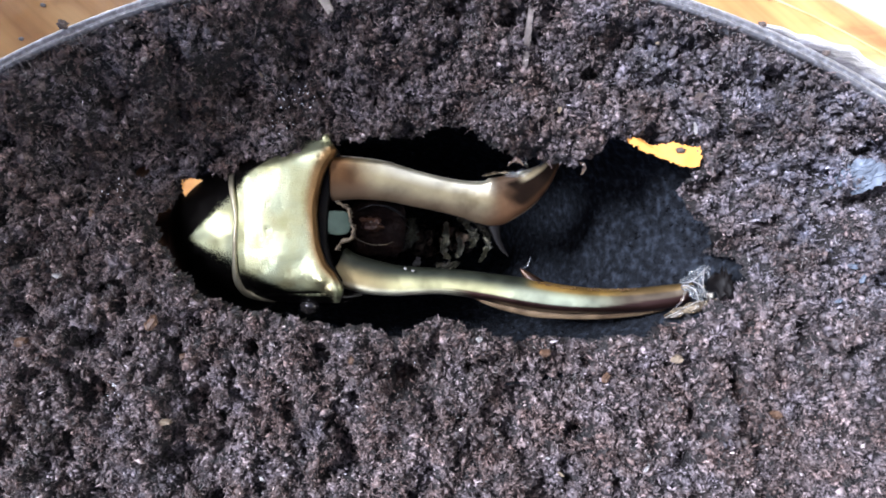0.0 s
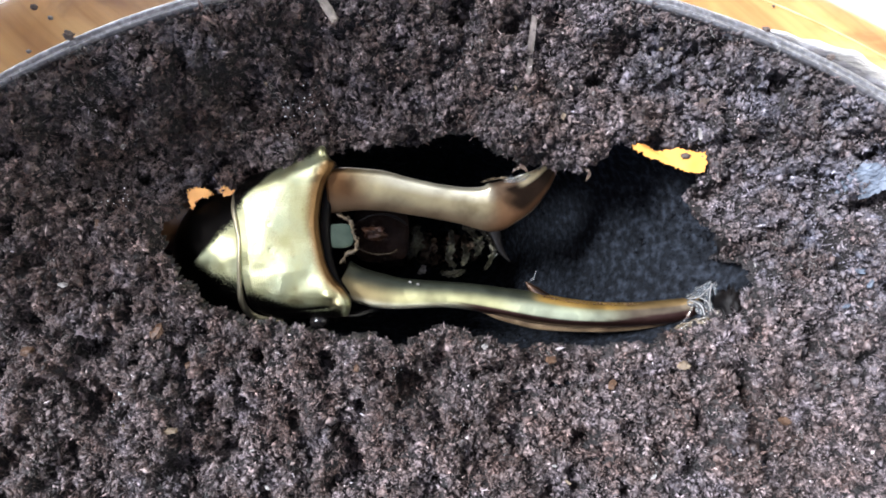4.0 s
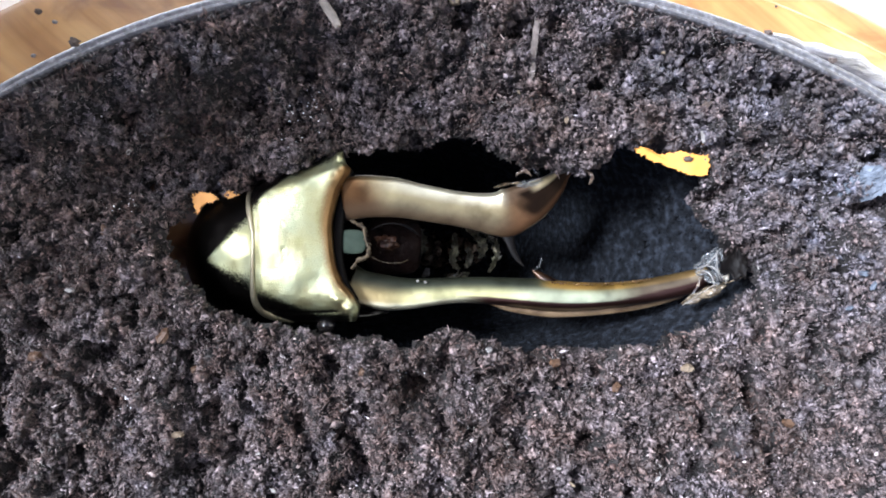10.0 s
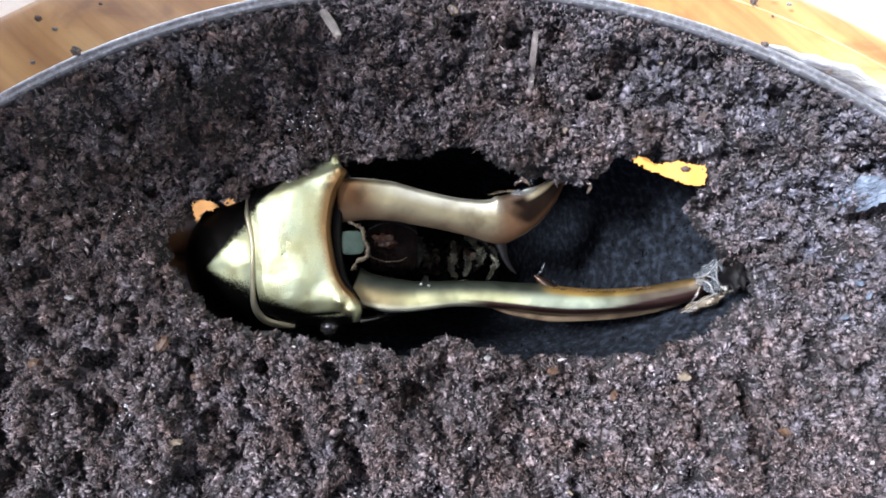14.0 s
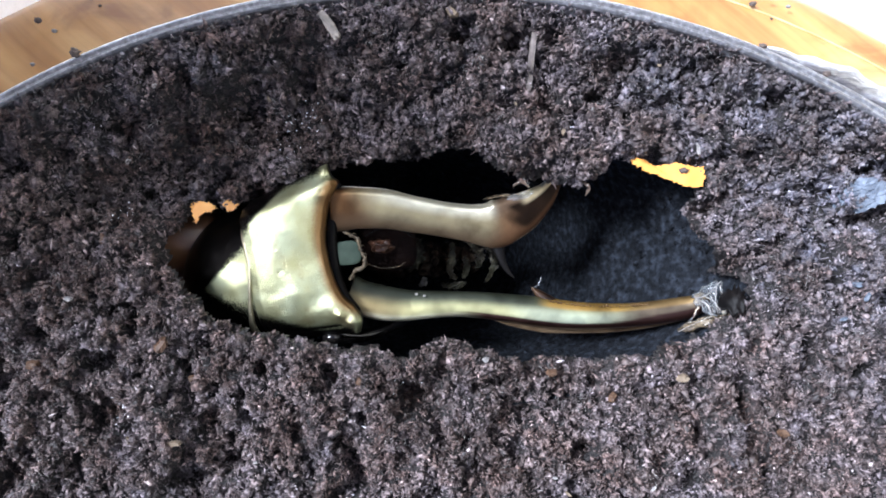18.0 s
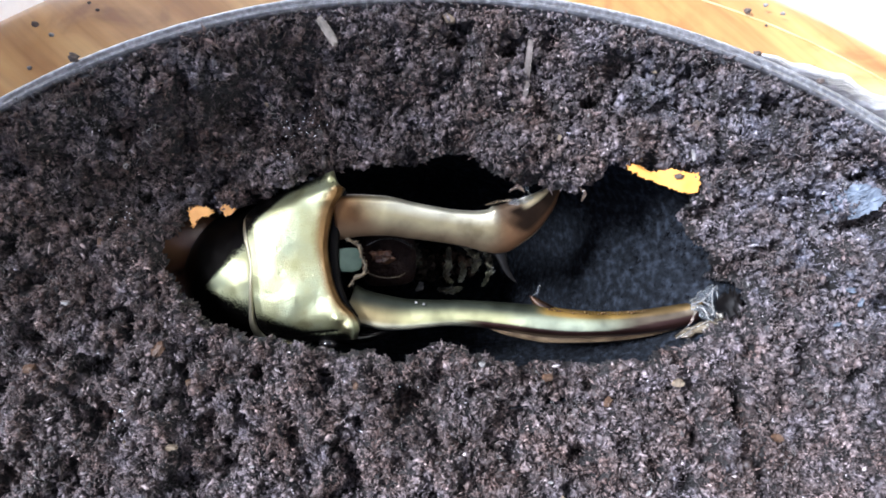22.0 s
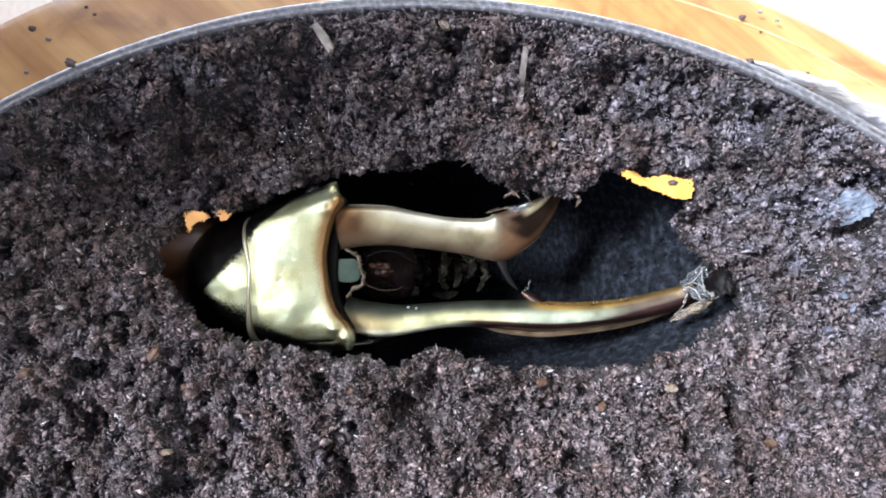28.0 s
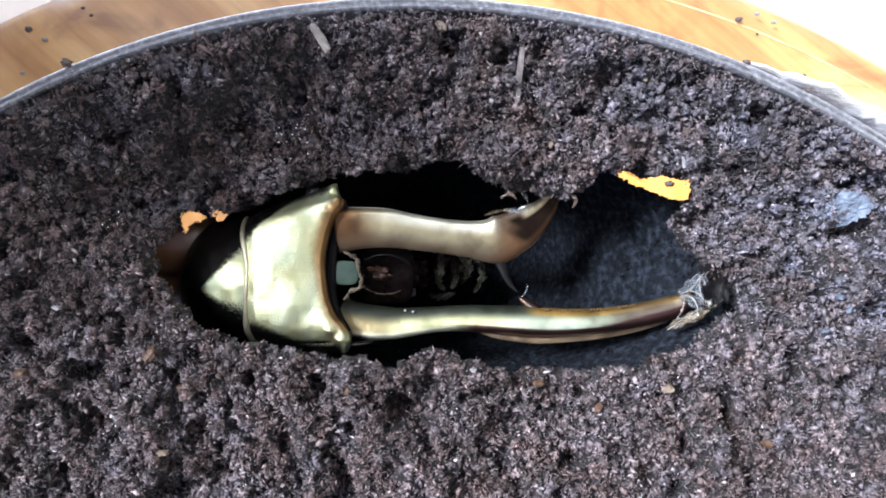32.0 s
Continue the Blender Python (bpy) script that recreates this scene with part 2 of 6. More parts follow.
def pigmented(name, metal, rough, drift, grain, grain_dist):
    """Shell whose pigment and painted highlights are laid down in bands (stored on the mesh), mottled and finely
    grained.
    """
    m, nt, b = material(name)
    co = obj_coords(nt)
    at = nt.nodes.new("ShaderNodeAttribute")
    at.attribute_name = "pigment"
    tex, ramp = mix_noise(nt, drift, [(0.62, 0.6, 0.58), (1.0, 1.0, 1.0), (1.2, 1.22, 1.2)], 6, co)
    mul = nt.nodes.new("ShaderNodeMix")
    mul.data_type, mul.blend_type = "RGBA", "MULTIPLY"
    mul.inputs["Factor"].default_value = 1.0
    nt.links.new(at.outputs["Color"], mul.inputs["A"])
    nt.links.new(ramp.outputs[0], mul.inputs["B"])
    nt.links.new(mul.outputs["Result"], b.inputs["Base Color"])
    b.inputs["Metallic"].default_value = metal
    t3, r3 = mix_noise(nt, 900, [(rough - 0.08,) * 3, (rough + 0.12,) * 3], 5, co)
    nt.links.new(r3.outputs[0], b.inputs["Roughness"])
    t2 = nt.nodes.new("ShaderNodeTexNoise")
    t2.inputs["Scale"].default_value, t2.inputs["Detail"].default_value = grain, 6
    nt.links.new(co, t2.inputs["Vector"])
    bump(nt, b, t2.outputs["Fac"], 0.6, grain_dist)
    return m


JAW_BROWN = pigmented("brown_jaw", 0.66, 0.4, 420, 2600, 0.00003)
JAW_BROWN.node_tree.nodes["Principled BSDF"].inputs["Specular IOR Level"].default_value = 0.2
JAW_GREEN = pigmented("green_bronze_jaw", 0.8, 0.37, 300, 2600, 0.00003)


def stippled_gold(name, relief, rough):
    """Gold-green shell that turns brown towards its front edge; black grains at its flanks stand for dark reflections.
    """
    m, nt, b = material(name)
    co = obj_coords(nt)
    tex, ramp = mix_noise(nt, 420, [(0.43, 0.42, 0.215), (0.52, 0.53, 0.31), (0.52, 0.565, 0.37)], 4, co)
    last = ramp.outputs[0]
    grain = nt.nodes.new("ShaderNodeTexNoise")
    grain.inputs["Scale"].default_value, grain.inputs["Detail"].default_value = 8500, 3
    nt.links.new(co, grain.inputs["Vector"])
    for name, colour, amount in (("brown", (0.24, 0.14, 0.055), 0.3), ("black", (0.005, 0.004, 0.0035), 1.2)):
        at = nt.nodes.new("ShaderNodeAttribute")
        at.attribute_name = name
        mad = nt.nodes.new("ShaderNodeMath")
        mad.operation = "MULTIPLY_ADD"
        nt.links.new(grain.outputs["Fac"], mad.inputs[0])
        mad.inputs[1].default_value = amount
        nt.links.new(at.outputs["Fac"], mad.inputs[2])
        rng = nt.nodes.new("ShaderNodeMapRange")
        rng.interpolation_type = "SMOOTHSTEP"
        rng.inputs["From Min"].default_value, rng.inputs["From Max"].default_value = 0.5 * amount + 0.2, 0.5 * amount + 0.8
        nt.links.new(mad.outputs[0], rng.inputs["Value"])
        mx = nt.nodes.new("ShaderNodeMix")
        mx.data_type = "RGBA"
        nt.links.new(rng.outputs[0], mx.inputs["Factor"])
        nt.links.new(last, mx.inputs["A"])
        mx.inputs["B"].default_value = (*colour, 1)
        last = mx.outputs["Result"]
    nt.links.new(last, b.inputs["Base Color"])
    b.inputs["Metallic"].default_value, b.inputs["Roughness"].default_value = 0.92, rough
    bump(nt, b, grain.outputs["Fac"], relief, 0.000065)
    return m


GOLD = stippled_gold("gold_green_shell", 1.0, 0.4)
SHIELD = stippled_gold("highlighted_black_shield", 0.25, 0.36)


def varnished_wood():
    m, nt, b = material("varnished_wood")
    co = obj_coords(nt)
    turn = nt.nodes.new("ShaderNodeMapping")
    turn.inputs["Rotation"].default_value = (0, 0, radians(40))
    nt.links.new(co, turn.inputs["Vector"])
    mp, fine = nt.nodes.new("ShaderNodeMapping"), nt.nodes.new("ShaderNodeMapping")
    mp.inputs["Scale"].default_value, fine.inputs["Scale"].default_value = (1.0, 6.0, 1.0), (1.0, 22.0, 1.0)
    nt.links.new(turn.outputs[0], mp.inputs["Vector"])
    nt.links.new(turn.outputs[0], fine.inputs["Vector"])
    tex, broad = mix_noise(nt, 22, [(0.34, 0.16, 0.045), (0.44, 0.23, 0.07), (0.54, 0.32, 0.12)], 8, mp.outputs[0], 0.36, 0.64)
    tex2, lines = mix_noise(nt, 45, [(0.88, 0.84, 0.78), (1.0, 1.0, 1.0), (1.06, 1.05, 1.03)], 6, fine.outputs[0], 0.32, 0.62)
    ramp = nt.nodes.new("ShaderNodeMix")
    ramp.data_type, ramp.blend_type = "RGBA", "MULTIPLY"
    ramp.inputs["Factor"].default_value = 1.0
    nt.links.new(broad.outputs[0], ramp.inputs["A"])
    nt.links.new(lines.outputs[0], ramp.inputs["B"])
    tex3, stain = mix_noise(nt, 34, [(0.5, 0.4, 0.34), (0.9, 0.85, 0.8), (1.0, 1.0, 1.0)], 4, turn.outputs[0], 0.34, 0.5)
    tex3.inputs["Distortion"].default_value = 2.2
    worn = nt.nodes.new("ShaderNodeMix")
    worn.data_type, worn.blend_type = "RGBA", "MULTIPLY"
    worn.inputs["Factor"].default_value = 0.75
    nt.links.new(ramp.outputs["Result"], worn.inputs["A"])
    nt.links.new(stain.outputs[0], worn.inputs["B"])
    nt.links.new(worn.outputs["Result"], b.inputs["Base Color"])
    b.inputs["Roughness"].default_value = 0.42
    b.inputs["Coat Weight"].default_value, b.inputs["Coat Roughness"].default_value = 0.6, 0.25
    bump(nt, b, tex.outputs["Fac"], 0.15, 0.0004)
    return m


def clear_plastic():
    m, nt, b = material("scuffed_clear_plastic")
    co = obj_coords(nt)
    tex, ramp = mix_noise(nt, 500, [(0.4,) * 3, (0.75,) * 3], coords=co)
    t2, scuff = mix_noise(nt, 2600, [(0.06, 0.058, 0.062), (0.15, 0.15, 0.165), (0.42, 0.42, 0.46)], 10, co, 0.3, 0.78)
    nt.links.new(scuff.outputs[0], b.inputs["Base Color"])
    b.inputs["Transmission Weight"].default_value = 0.5
    b.inputs["IOR"].default_value = 1.45
    nt.links.new(ramp.outputs[0], b.inputs["Roughness"])
    bump(nt, b, tex.outputs["Fac"], 0.3, 0.0002)
    return m


PALE_EDGE = simple("pale_edge_wood", [(0.4, 0.25, 0.09), (0.66, 0.5, 0.27)], 160, 0.5, 0, 900, 0.0002)
WOOD, PLASTIC = varnished_wood(), clear_plastic()


def hazy_plastic():
    """Thin clear plastic with whitish scratches and wrinkles."""
    m, nt, b = material("hazy_plastic")
    co = obj_coords(nt)
    along = nt.nodes.new("ShaderNodeMapping")
    along.inputs["Rotation"].default_value, along.inputs["Scale"].default_value = (0, 0, radians(35)), (0.35, 1.3, 1.0)
    nt.links.new(co, along.inputs["Vector"])
    tex, haze = mix_noise(nt, 900, [(0.07, 0.066, 0.07), (0.13, 0.13, 0.145), (0.5, 0.51, 0.55)], 8, along.outputs[0], 0.34, 0.72)
    nt.links.new(haze.outputs[0], b.inputs["Base Color"])
    b.inputs["Transmission Weight"].default_value, b.inputs["IOR"].default_value = 0.5, 1.4
    b.inputs["Roughness"].default_value = 0.3
    bump(nt, b, tex.outputs["Fac"], 1.0, 0.0006)
    return m


FROST = hazy_plastic()

# ---- mesh helpers: all shapes are written in millimetres ----


def mesh_of(name, verts, faces, mat, smooth=True):
    me = bpy.data.meshes.new(name)
    me.from_pydata([tuple(c * MM for c in v) for v in verts], [], faces)
    me.materials.append(mat)
    if smooth:
        me.polygons.foreach_set("use_smooth", [True] * len(me.polygons))
    me.update()
    return me


def fast_mesh(name, verts, tris, mat, smooth=False):
    """A large triangle mesh from arrays (millimetres)."""
    me = bpy.data.meshes.new(name)
    n, f = len(verts), len(tris)
    me.vertices.add(n)
    me.vertices.foreach_set("co", (verts * MM).astype(np.float32).ravel())
    me.loops.add(3 * f)
    me.loops.foreach_set("vertex_index", tris.astype(np.int32).ravel())
    me.polygons.add(f)
    me.polygons.foreach_set("loop_start", np.arange(0, 3 * f, 3, dtype=np.int32))
    me.polygons.foreach_set("loop_total", np.full(f, 3, dtype=np.int32))
    if smooth:
        me.polygons.foreach_set("use_smooth", np.ones(f, dtype=bool))
    me.materials.append(mat)
    me.update(calc_edges=True)
    me.validate()
    return me


def thing(name, me, at, label, category, group="", kind="", turn=(0, 0, 0)):
    ob = new(name, me)
    ob.matrix_basis = pose(at[0] * MM, at[1] * MM, at[2] * MM, *turn)
    return tagged(ob, label, category, group, kind)


def part(name, me, parent, at=(0, 0, 0), label=""):
    ob = new(name, me)
    ob.parent = parent
    ob.matrix_basis = pose(at[0] * MM, at[1] * MM, at[2] * MM)
    return tagged(ob, label)


def spline(pts, n):
    """Points along a Catmull-Rom curve through pts (any number of columns)."""
    p = np.array(pts, float)
    p = np.vstack([2 * p[0] - p[1], p, 2 * p[-1] - p[-2]])
    out = []
    for s in np.linspace(0, len(p) - 3 - 1e-6, n):
        i, u = int(s), s - int(s)
        a, b, c, d = p[i:i + 4]
        out.append(0.5 * (2 * b + (c - a) * u + (2 * a - 5 * b + 4 * c - d) * u * u + (3 * b - a - 3 * c + d) * u ** 3))
    return np.array(out)


def sweep(rows, n, k, power=2.0, tall=0.7, twist=(0.0, 0.0)):
    """A tapering limb: rows of x, y, z, width; its section is a rounded lens."""
    c = spline(rows, n)
    d = np.gradient(c[:, :2], axis=0)
    d /= np.linalg.norm(d, axis=1)[:, None] + 1e-9
    verts, faces = [], []
    for i in range(n):
        nx, ny, w = -d[i, 1], d[i, 0], max(c[i, 3], 0.05) / 2
        for j in range(k):
            a = 2 * math.pi * j / k
            u = math.copysign(abs(math.cos(a)) ** (2 / power), math.cos(a))
            v = math.copysign(abs(math.sin(a)) ** (2 / power), math.sin(a))
            q = radians(twist[0] + (twist[1] - twist[0]) * i / (n - 1))
            u, v = u * math.cos(q) - v * tall * math.sin(q), u * math.sin(q) + v * tall * math.cos(q)
            verts.append((c[i, 0] + nx * u * w, c[i, 1] + ny * u * w, c[i, 2] + v * w))
    for i in range(n - 1):
        for j in range(k):
            a, b = i * k + j, i * k + (j + 1) % k
            faces.append((a, b, b + k, a + k))
    faces.append(tuple(range(k))[::-1])
    faces.append(tuple((n - 1) * k + j for j in range(k)))
    return verts, faces


def shift(verts, at):
    return [(v[0] - at[0], v[1] - at[1], v[2] - at[2]) for v in verts]


def joined(*pairs):
    verts, faces = [], []
    for v, f in pairs:
        o = len(verts)
        verts += list(v)
        faces += [tuple(i + o for i in q) for q in f]
    return verts, faces


RNG = np.random.default_rng(7)
TABLE = RNG.random((64, 64, 4))


def vnoise(x, y, size, layer=0):
    """Smooth value noise, 0 to 1, with cells of the given size."""
    c, q = math.cos(0.5 + 0.8 * layer), math.sin(0.5 + 0.8 * layer)
    u, v = (c * x - q * y) / size + 17.3 * layer, (q * x + c * y) / size - 9.1 * layer
    i, j = np.floor(u).astype(int), np.floor(v).astype(int)
    a, b = u - i, v - j
    a, b = a * a * (3 - 2 * a), b * b * (3 - 2 * b)
    t = TABLE[:, :, layer % 4]
    g = lambda p, q: t[p % 64, q % 64]
    return (g(i, j) * (1 - a) + g(i + 1, j) * a) * (1 - b) + (g(i, j + 1) * (1 - a) + g(i + 1, j + 1) * a) * b


# ---- setting: the ground, the stool, the tub, the soil and the chamber ----
TUB_X, TUB_Y, TUB_R = -1.2, -49.0, 69.1
TOP = -67.0  # the stool's seat


def lathe(profile, k, cx, cy):
    """A turned shape: profile of radius and height about (cx, cy), closed on itself."""
    n = len(profile)
    verts = [(cx + r * math.cos(2 * math.pi * j / k), cy + r * math.sin(2 * math.pi * j / k), z) for r, z in profile for j in range(k)]
    faces = [(i * k + j, i * k + (j + 1) % k, ((i + 1) % n) * k + (j + 1) % k, ((i + 1) % n) * k + j) for i in range(n) for j in range(k)]
    return verts, faces


def grid_plane(half, z):
    return [(-half, -half, z), (half, -half, z), (half, half, z), (-half, half, z)], [(0, 1, 2, 3)]


thing("ground", mesh_of("ground", *grid_plane(400000, 0), GROUND, False), (0, 0, TOP - 450), "pale bright concrete ground", "ground", kind="structure")


def shade_post():
    """A plain square post beside the stool, with a coping; unseen, added to shade the soil's upper left."""
    base = thing("shade_post_west", mesh_of("shade_post_west", *block(-145, -78, TOP - 450, -105, -22, 138), PLASTER), (0, 0, 0), "unseen square white post added to shade the soil", "post", kind="structure", turn=(0, 0, -50))
    part("coping", mesh_of("coping", *block(-147, -79.5, 138, -103.5, -20.5, 146), PLASTER), base)


def house_wall():
    """The cream wall that closes the place on the bright side."""
    thing("wall_east", mesh_of("wall_east", *block(1250, -3000, TOP - 450, 1450, 3000, 2150), CREAM), (0, 0, 0), "plain cream plastered house wall", "wall", kind="structure")


def block(x0, y0, z0, x1, y1, z1):
    v = [(x, y, z) for x in (x0, x1) for y in (y0, y1) for z in (z0, z1)]
    return v, [(0, 1, 3, 2), (4, 6, 7, 5), (0, 4, 5, 1), (2, 3, 7, 6), (0, 2, 6, 4), (1, 5, 7, 3)]


shade_post()
house_wall()


def wooden_stool(cx, cy):
    base = new("wooden_stool")
    base.matrix_basis = pose(cx * MM, cy * MM, (TOP - 450) * MM)
    tagged(base, "varnished orange-brown wooden stool under the tub", "stool")
    prof = [(0.5, 450), (120, 450), (156.5, 450), (158, 449.5), (160, 448.6), (163, 447.2), (165.6, 444), (167, 439), (166.5, 430), (161, 425), (0.5, 425)]
    seat = part("seat", mesh_of("seat", *lathe(prof, 120, 0, 0), WOOD), base)
    # thin pale line just inside the seat's edge, on one arc only
    ring, faces = lathe([(157.85, 449.35), (157.9, 449.65), (158.1, 449.68), (158.25, 449.5), (158.3, 448.9)], 160, 0, 0)
    faces = [f for f in faces if 0.2 < math.atan2(ring[f[0]][1], ring[f[0]][0]) < 1.55]
    part("pale_line", mesh_of("pale_line", ring, faces, PALE_EDGE), seat, label="pale line along part of the seat's edge")
    for i in range(4):
        a = radians(45 + 90 * i)
        leg = [(170 * math.cos(a) * s, 170 * math.sin(a) * s, z, w) for s, z, w in ((0.6, 426, 34), (0.68, 220, 30), (0.76, 0, 24))]
        c = spline(leg, 8)
        verts = [(x + w / 2 * math.cos(2 * math.pi * j / 14), y + w / 2 * math.sin(2 * math.pi * j / 14), z) for x, y, z, w in c for j in range(14)]
        faces = [(p * 14 + j, p * 14 + (j + 1) % 14, p * 14 + 14 + (j + 1) % 14, p * 14 + 14 + j) for p in range(7) for j in range(14)]
        faces += [tuple(range(14)), tuple(range(98, 112))]
        part("leg", mesh_of("leg", verts, faces, WOOD), base)
    return base


wooden_stool(-3.8, -108)


def plastic_tub():
    base = new("plastic_tub")
    base.matrix_basis = pose(TUB_X * MM, TUB_Y * MM, TOP * MM)
    tagged(base, "round clear plastic tub filled with dark soil", "tub")
    r, h = TUB_R, -TOP + 2.0
    wall = [(r - 6, 0), (r - 5, 0.0), (r + 0.1, h - 1.0), (r - 0.55, h - 1.0), (r - 6, 1.2), (0.3, 1.2), (0.3, 0.2), (r - 6.2, 0.2)]
    part("wall", mesh_of("wall", *lathe(wall, 160, 0, 0), PLASTIC), base)
    lip = [(r - 0.45, h - 1.0), (r - 0.46, h - 0.15), (r - 0.3, h), (r - 0.1, h - 0.02), (r, h - 0.16), (r + 0.15, h - 0.04), (r + 0.36, h - 0.05), (r + 0.55, h - 0.3), (r + 0.5, h - 1.3), (r + 0.25, h - 1.0)]
    part("rim", mesh_of("rim", *lathe(lip, 200, 0, 0), PLASTIC), base, label="scuffed translucent rim")
    k, verts, faces = 40, [], []
    for i in range(k + 1):
        a = radians(68 - 22 * i / k)
        w = (2.0 + 0.7 * noise.noise(Vector((0.31 * i, 0, 0)))) * math.sin(math.pi * i / k) ** 0.6 + 0.15
        for q, dz in ((0.45, -0.35), (0.45 + w * 0.5, -0.5), (0.45 + w, -1.2), (0.45 + w, -1.5), (0.4, -1.1)):
            verts.append(((r + q) * math.cos(a), (r + q) * math.sin(a), h + dz + 0.12 * math.sin(2.3 * i)))
    for i in range(k):
        for j in range(5):
            p, q = i * 5 + j, i * 5 + (j + 1) % 5
            faces.append((p, q, q + 5, p + 5))
    faces += [(0, 1, 2, 3, 4), tuple(k * 5 + j for j in (4, 3, 2, 1, 0))]
    part("tab", mesh_of("tab", verts, faces, FROST), base, label="hazy whitish scuffed lip tab")
    return base


plastic_tub()

HOLE = [
    (-24.3, -0.6), (-24.4, 1.4), (-23.1, 3.4), (-19.8, 4.2), (-16.7, 4.8), (-14.8, 5.8), (-12.5, 6.8), (-10.2, 7.6),
    (-7.9, 8.2), (-5.6, 8.2), (-3.2, 8.6), (-0.5, 8.7), (2.3, 8.8), (3.4, 8), (4.7, 7.1), (6.1, 6.2),
    (7.9, 6.2), (10.7, 5.6), (12.3, 5.7), (13.6, 6.7), (15.7, 7.9), (18.2, 7.0), (20.8, 7.0), (21.9, 5.4),
    (21.4, 3.6), (22.1, 1.6), (22.8, -0.8), (23.8, -2.2), (24.2, -3.1), (24.2, -5.2), (23.1, -7.0), (20.4, -7.7),
    (15.4, -8.1), (10.7, -8.7), (6.1, -9.2), (3.8, -8.7), (1.4, -8.3), (0.1, -8), (-1.3, -8.9), (-3.2, -9.4),
    (-6, -8.8), (-7.8, -8.9), (-9.7, -8.5), (-12.4, -8.1), (-15.9, -7.8), (-18.5, -7.0), (-20.6, -5.4), (-22.2, -3.7),
    (-23.5, -2.2),
]
HOLE_LINE = spline(HOLE + HOLE[:1], 120)[:-1]
HOLE_LINE[:, 1] -= np.where(HOLE_LINE[:, 1] < 0, 1.7 * np.exp(-((HOLE_LINE[:, 0] - 13) / 8) ** 2), 0)
HOLE_LINE[:, 0] += np.where(HOLE_LINE[:, 0] > 18, 2.0 * np.exp(-((HOLE_LINE[:, 1] + 3.2) / 2.7) ** 2), 0)


def hole_distance(x, y):
    """Signed distance to the opening's edge, in mm; negative inside."""
    best, inside = np.full(x.shape, 1e9), np.zeros(x.shape, bool)
    q = np.roll(HOLE_LINE, -1, axis=0)
    for (x0, y0), (x1, y1) in zip(HOLE_LINE, q):
        dx, dy = x1 - x0, y1 - y0
        s = np.clip(((x - x0) * dx + (y - y0) * dy) / (dx * dx + dy * dy + 1e-12), 0, 1)
        best = np.minimum(best, (x - x0 - s * dx) ** 2 + (y - y0 - s * dy) ** 2)
        cross = ((y0 > y) != (y1 > y))
        inside ^= cross & (x < x0 + (y - y0) * dx / (dy if abs(dy) > 1e-9 else 1e-9))
    return np.where(inside, -1, 1) * np.sqrt(best)


def steep_side(x, y):
    """1 where the bank falls steeply into the hollow, 0 elsewhere."""
    return np.clip((x + 36) / 10, 0, 1) * np.clip((5 - x) / 9, 0, 1) * np.clip((y - 0.5) / 4, 0, 1)


def soil_height(x, y, d=None):
    """Lumpy ground that dips towards the opening like a shallow crater."""
    d = hole_distance(x, y) if d is None else d
    h = 1.9 * (vnoise(x, y, 7.0, 0) - 0.5) + 3.4 * (vnoise(x, y, 2.9, 1) - 0.5) + 1.9 * (vnoise(x, y, 1.2, 2) - 0.5) + 0.5 * (vnoise(x, y, 0.6, 3) - 0.5)
    h = h - 9.0 * np.maximum(0, 0.36 - vnoise(x, y, 1.9, 3)) - 7.0 * np.maximum(0, 0.32 - vnoise(x, y, 3.6, 2))
    for px, py, pr, depth in ((-27.4, -13.6, 1.7, 3.2), (-20.2, -8.0, 1.1, 1.6), (20.6, -13.6, 1.3, 2.0), (-3.0, -17.0, 1.1, 2.0), (27.5, -10.5, 1.0, 1.8), (24.3, -2.6, 2.0, 3.2), (12.5, 12.0, 1.0, 1.8), (-30.5, -17.5, 1.2, 2.0)):
        h = h - depth * np.exp(-((x - px) / pr) ** 2 - ((y - py) / (0.8 * pr)) ** 2)
    r = np.hypot(x - TUB_X, y - TUB_Y)
    e = np.clip(d, 0, 16)
    away = np.clip((16 - x) / 26, 0.15, 1)
    bank = np.clip((r - TUB_R + 4.5) / 4.2, 0, 1) ** 1.6 * (2.0 + 1.6 * vnoise(x, y, 1.3, 3))
    bank = bank + away * (3.4 * np.clip((r - TUB_R + 9) / 9, 0, 1) - 2.6 * np.clip((r - TUB_R + 17) / 8, 0, 1))
    low = np.clip(-y / 8, 0, 1)
    rise = 0.008 - low * np.where(x < 0, 0.012, 0.007) - 0.006 * np.clip((x - 6) / 8, 0, 1) * np.clip(y / 5, 0, 1)
    z = h * (1 - 0.5 * np.clip((r - TUB_R + 3) / 3, 0, 1)) + rise * e * e * np.clip((TUB_R - r) / 8, 0, 1) + bank
    # the bank under the far rim falls steeply into the hollow on its dark side
    z = z - 5.2 * steep_side(x, y) * np.clip(1 - d / 11.5, 0, 1.05)
    z = z + 1.3 * np.exp(-((x - 8) / 4) ** 2 - ((y - 8.3) / 2.5) ** 2)
    return np.minimum(z, 1.2 + 1.2 * np.clip(TUB_R - 0.9 - r, 0, 9))


def edge_drop(d):
    """How far the soil rounds down towards the opening."""
    return 2.6 * np.clip((0.6 - d) / 1.4, 0, 1) ** 1.6


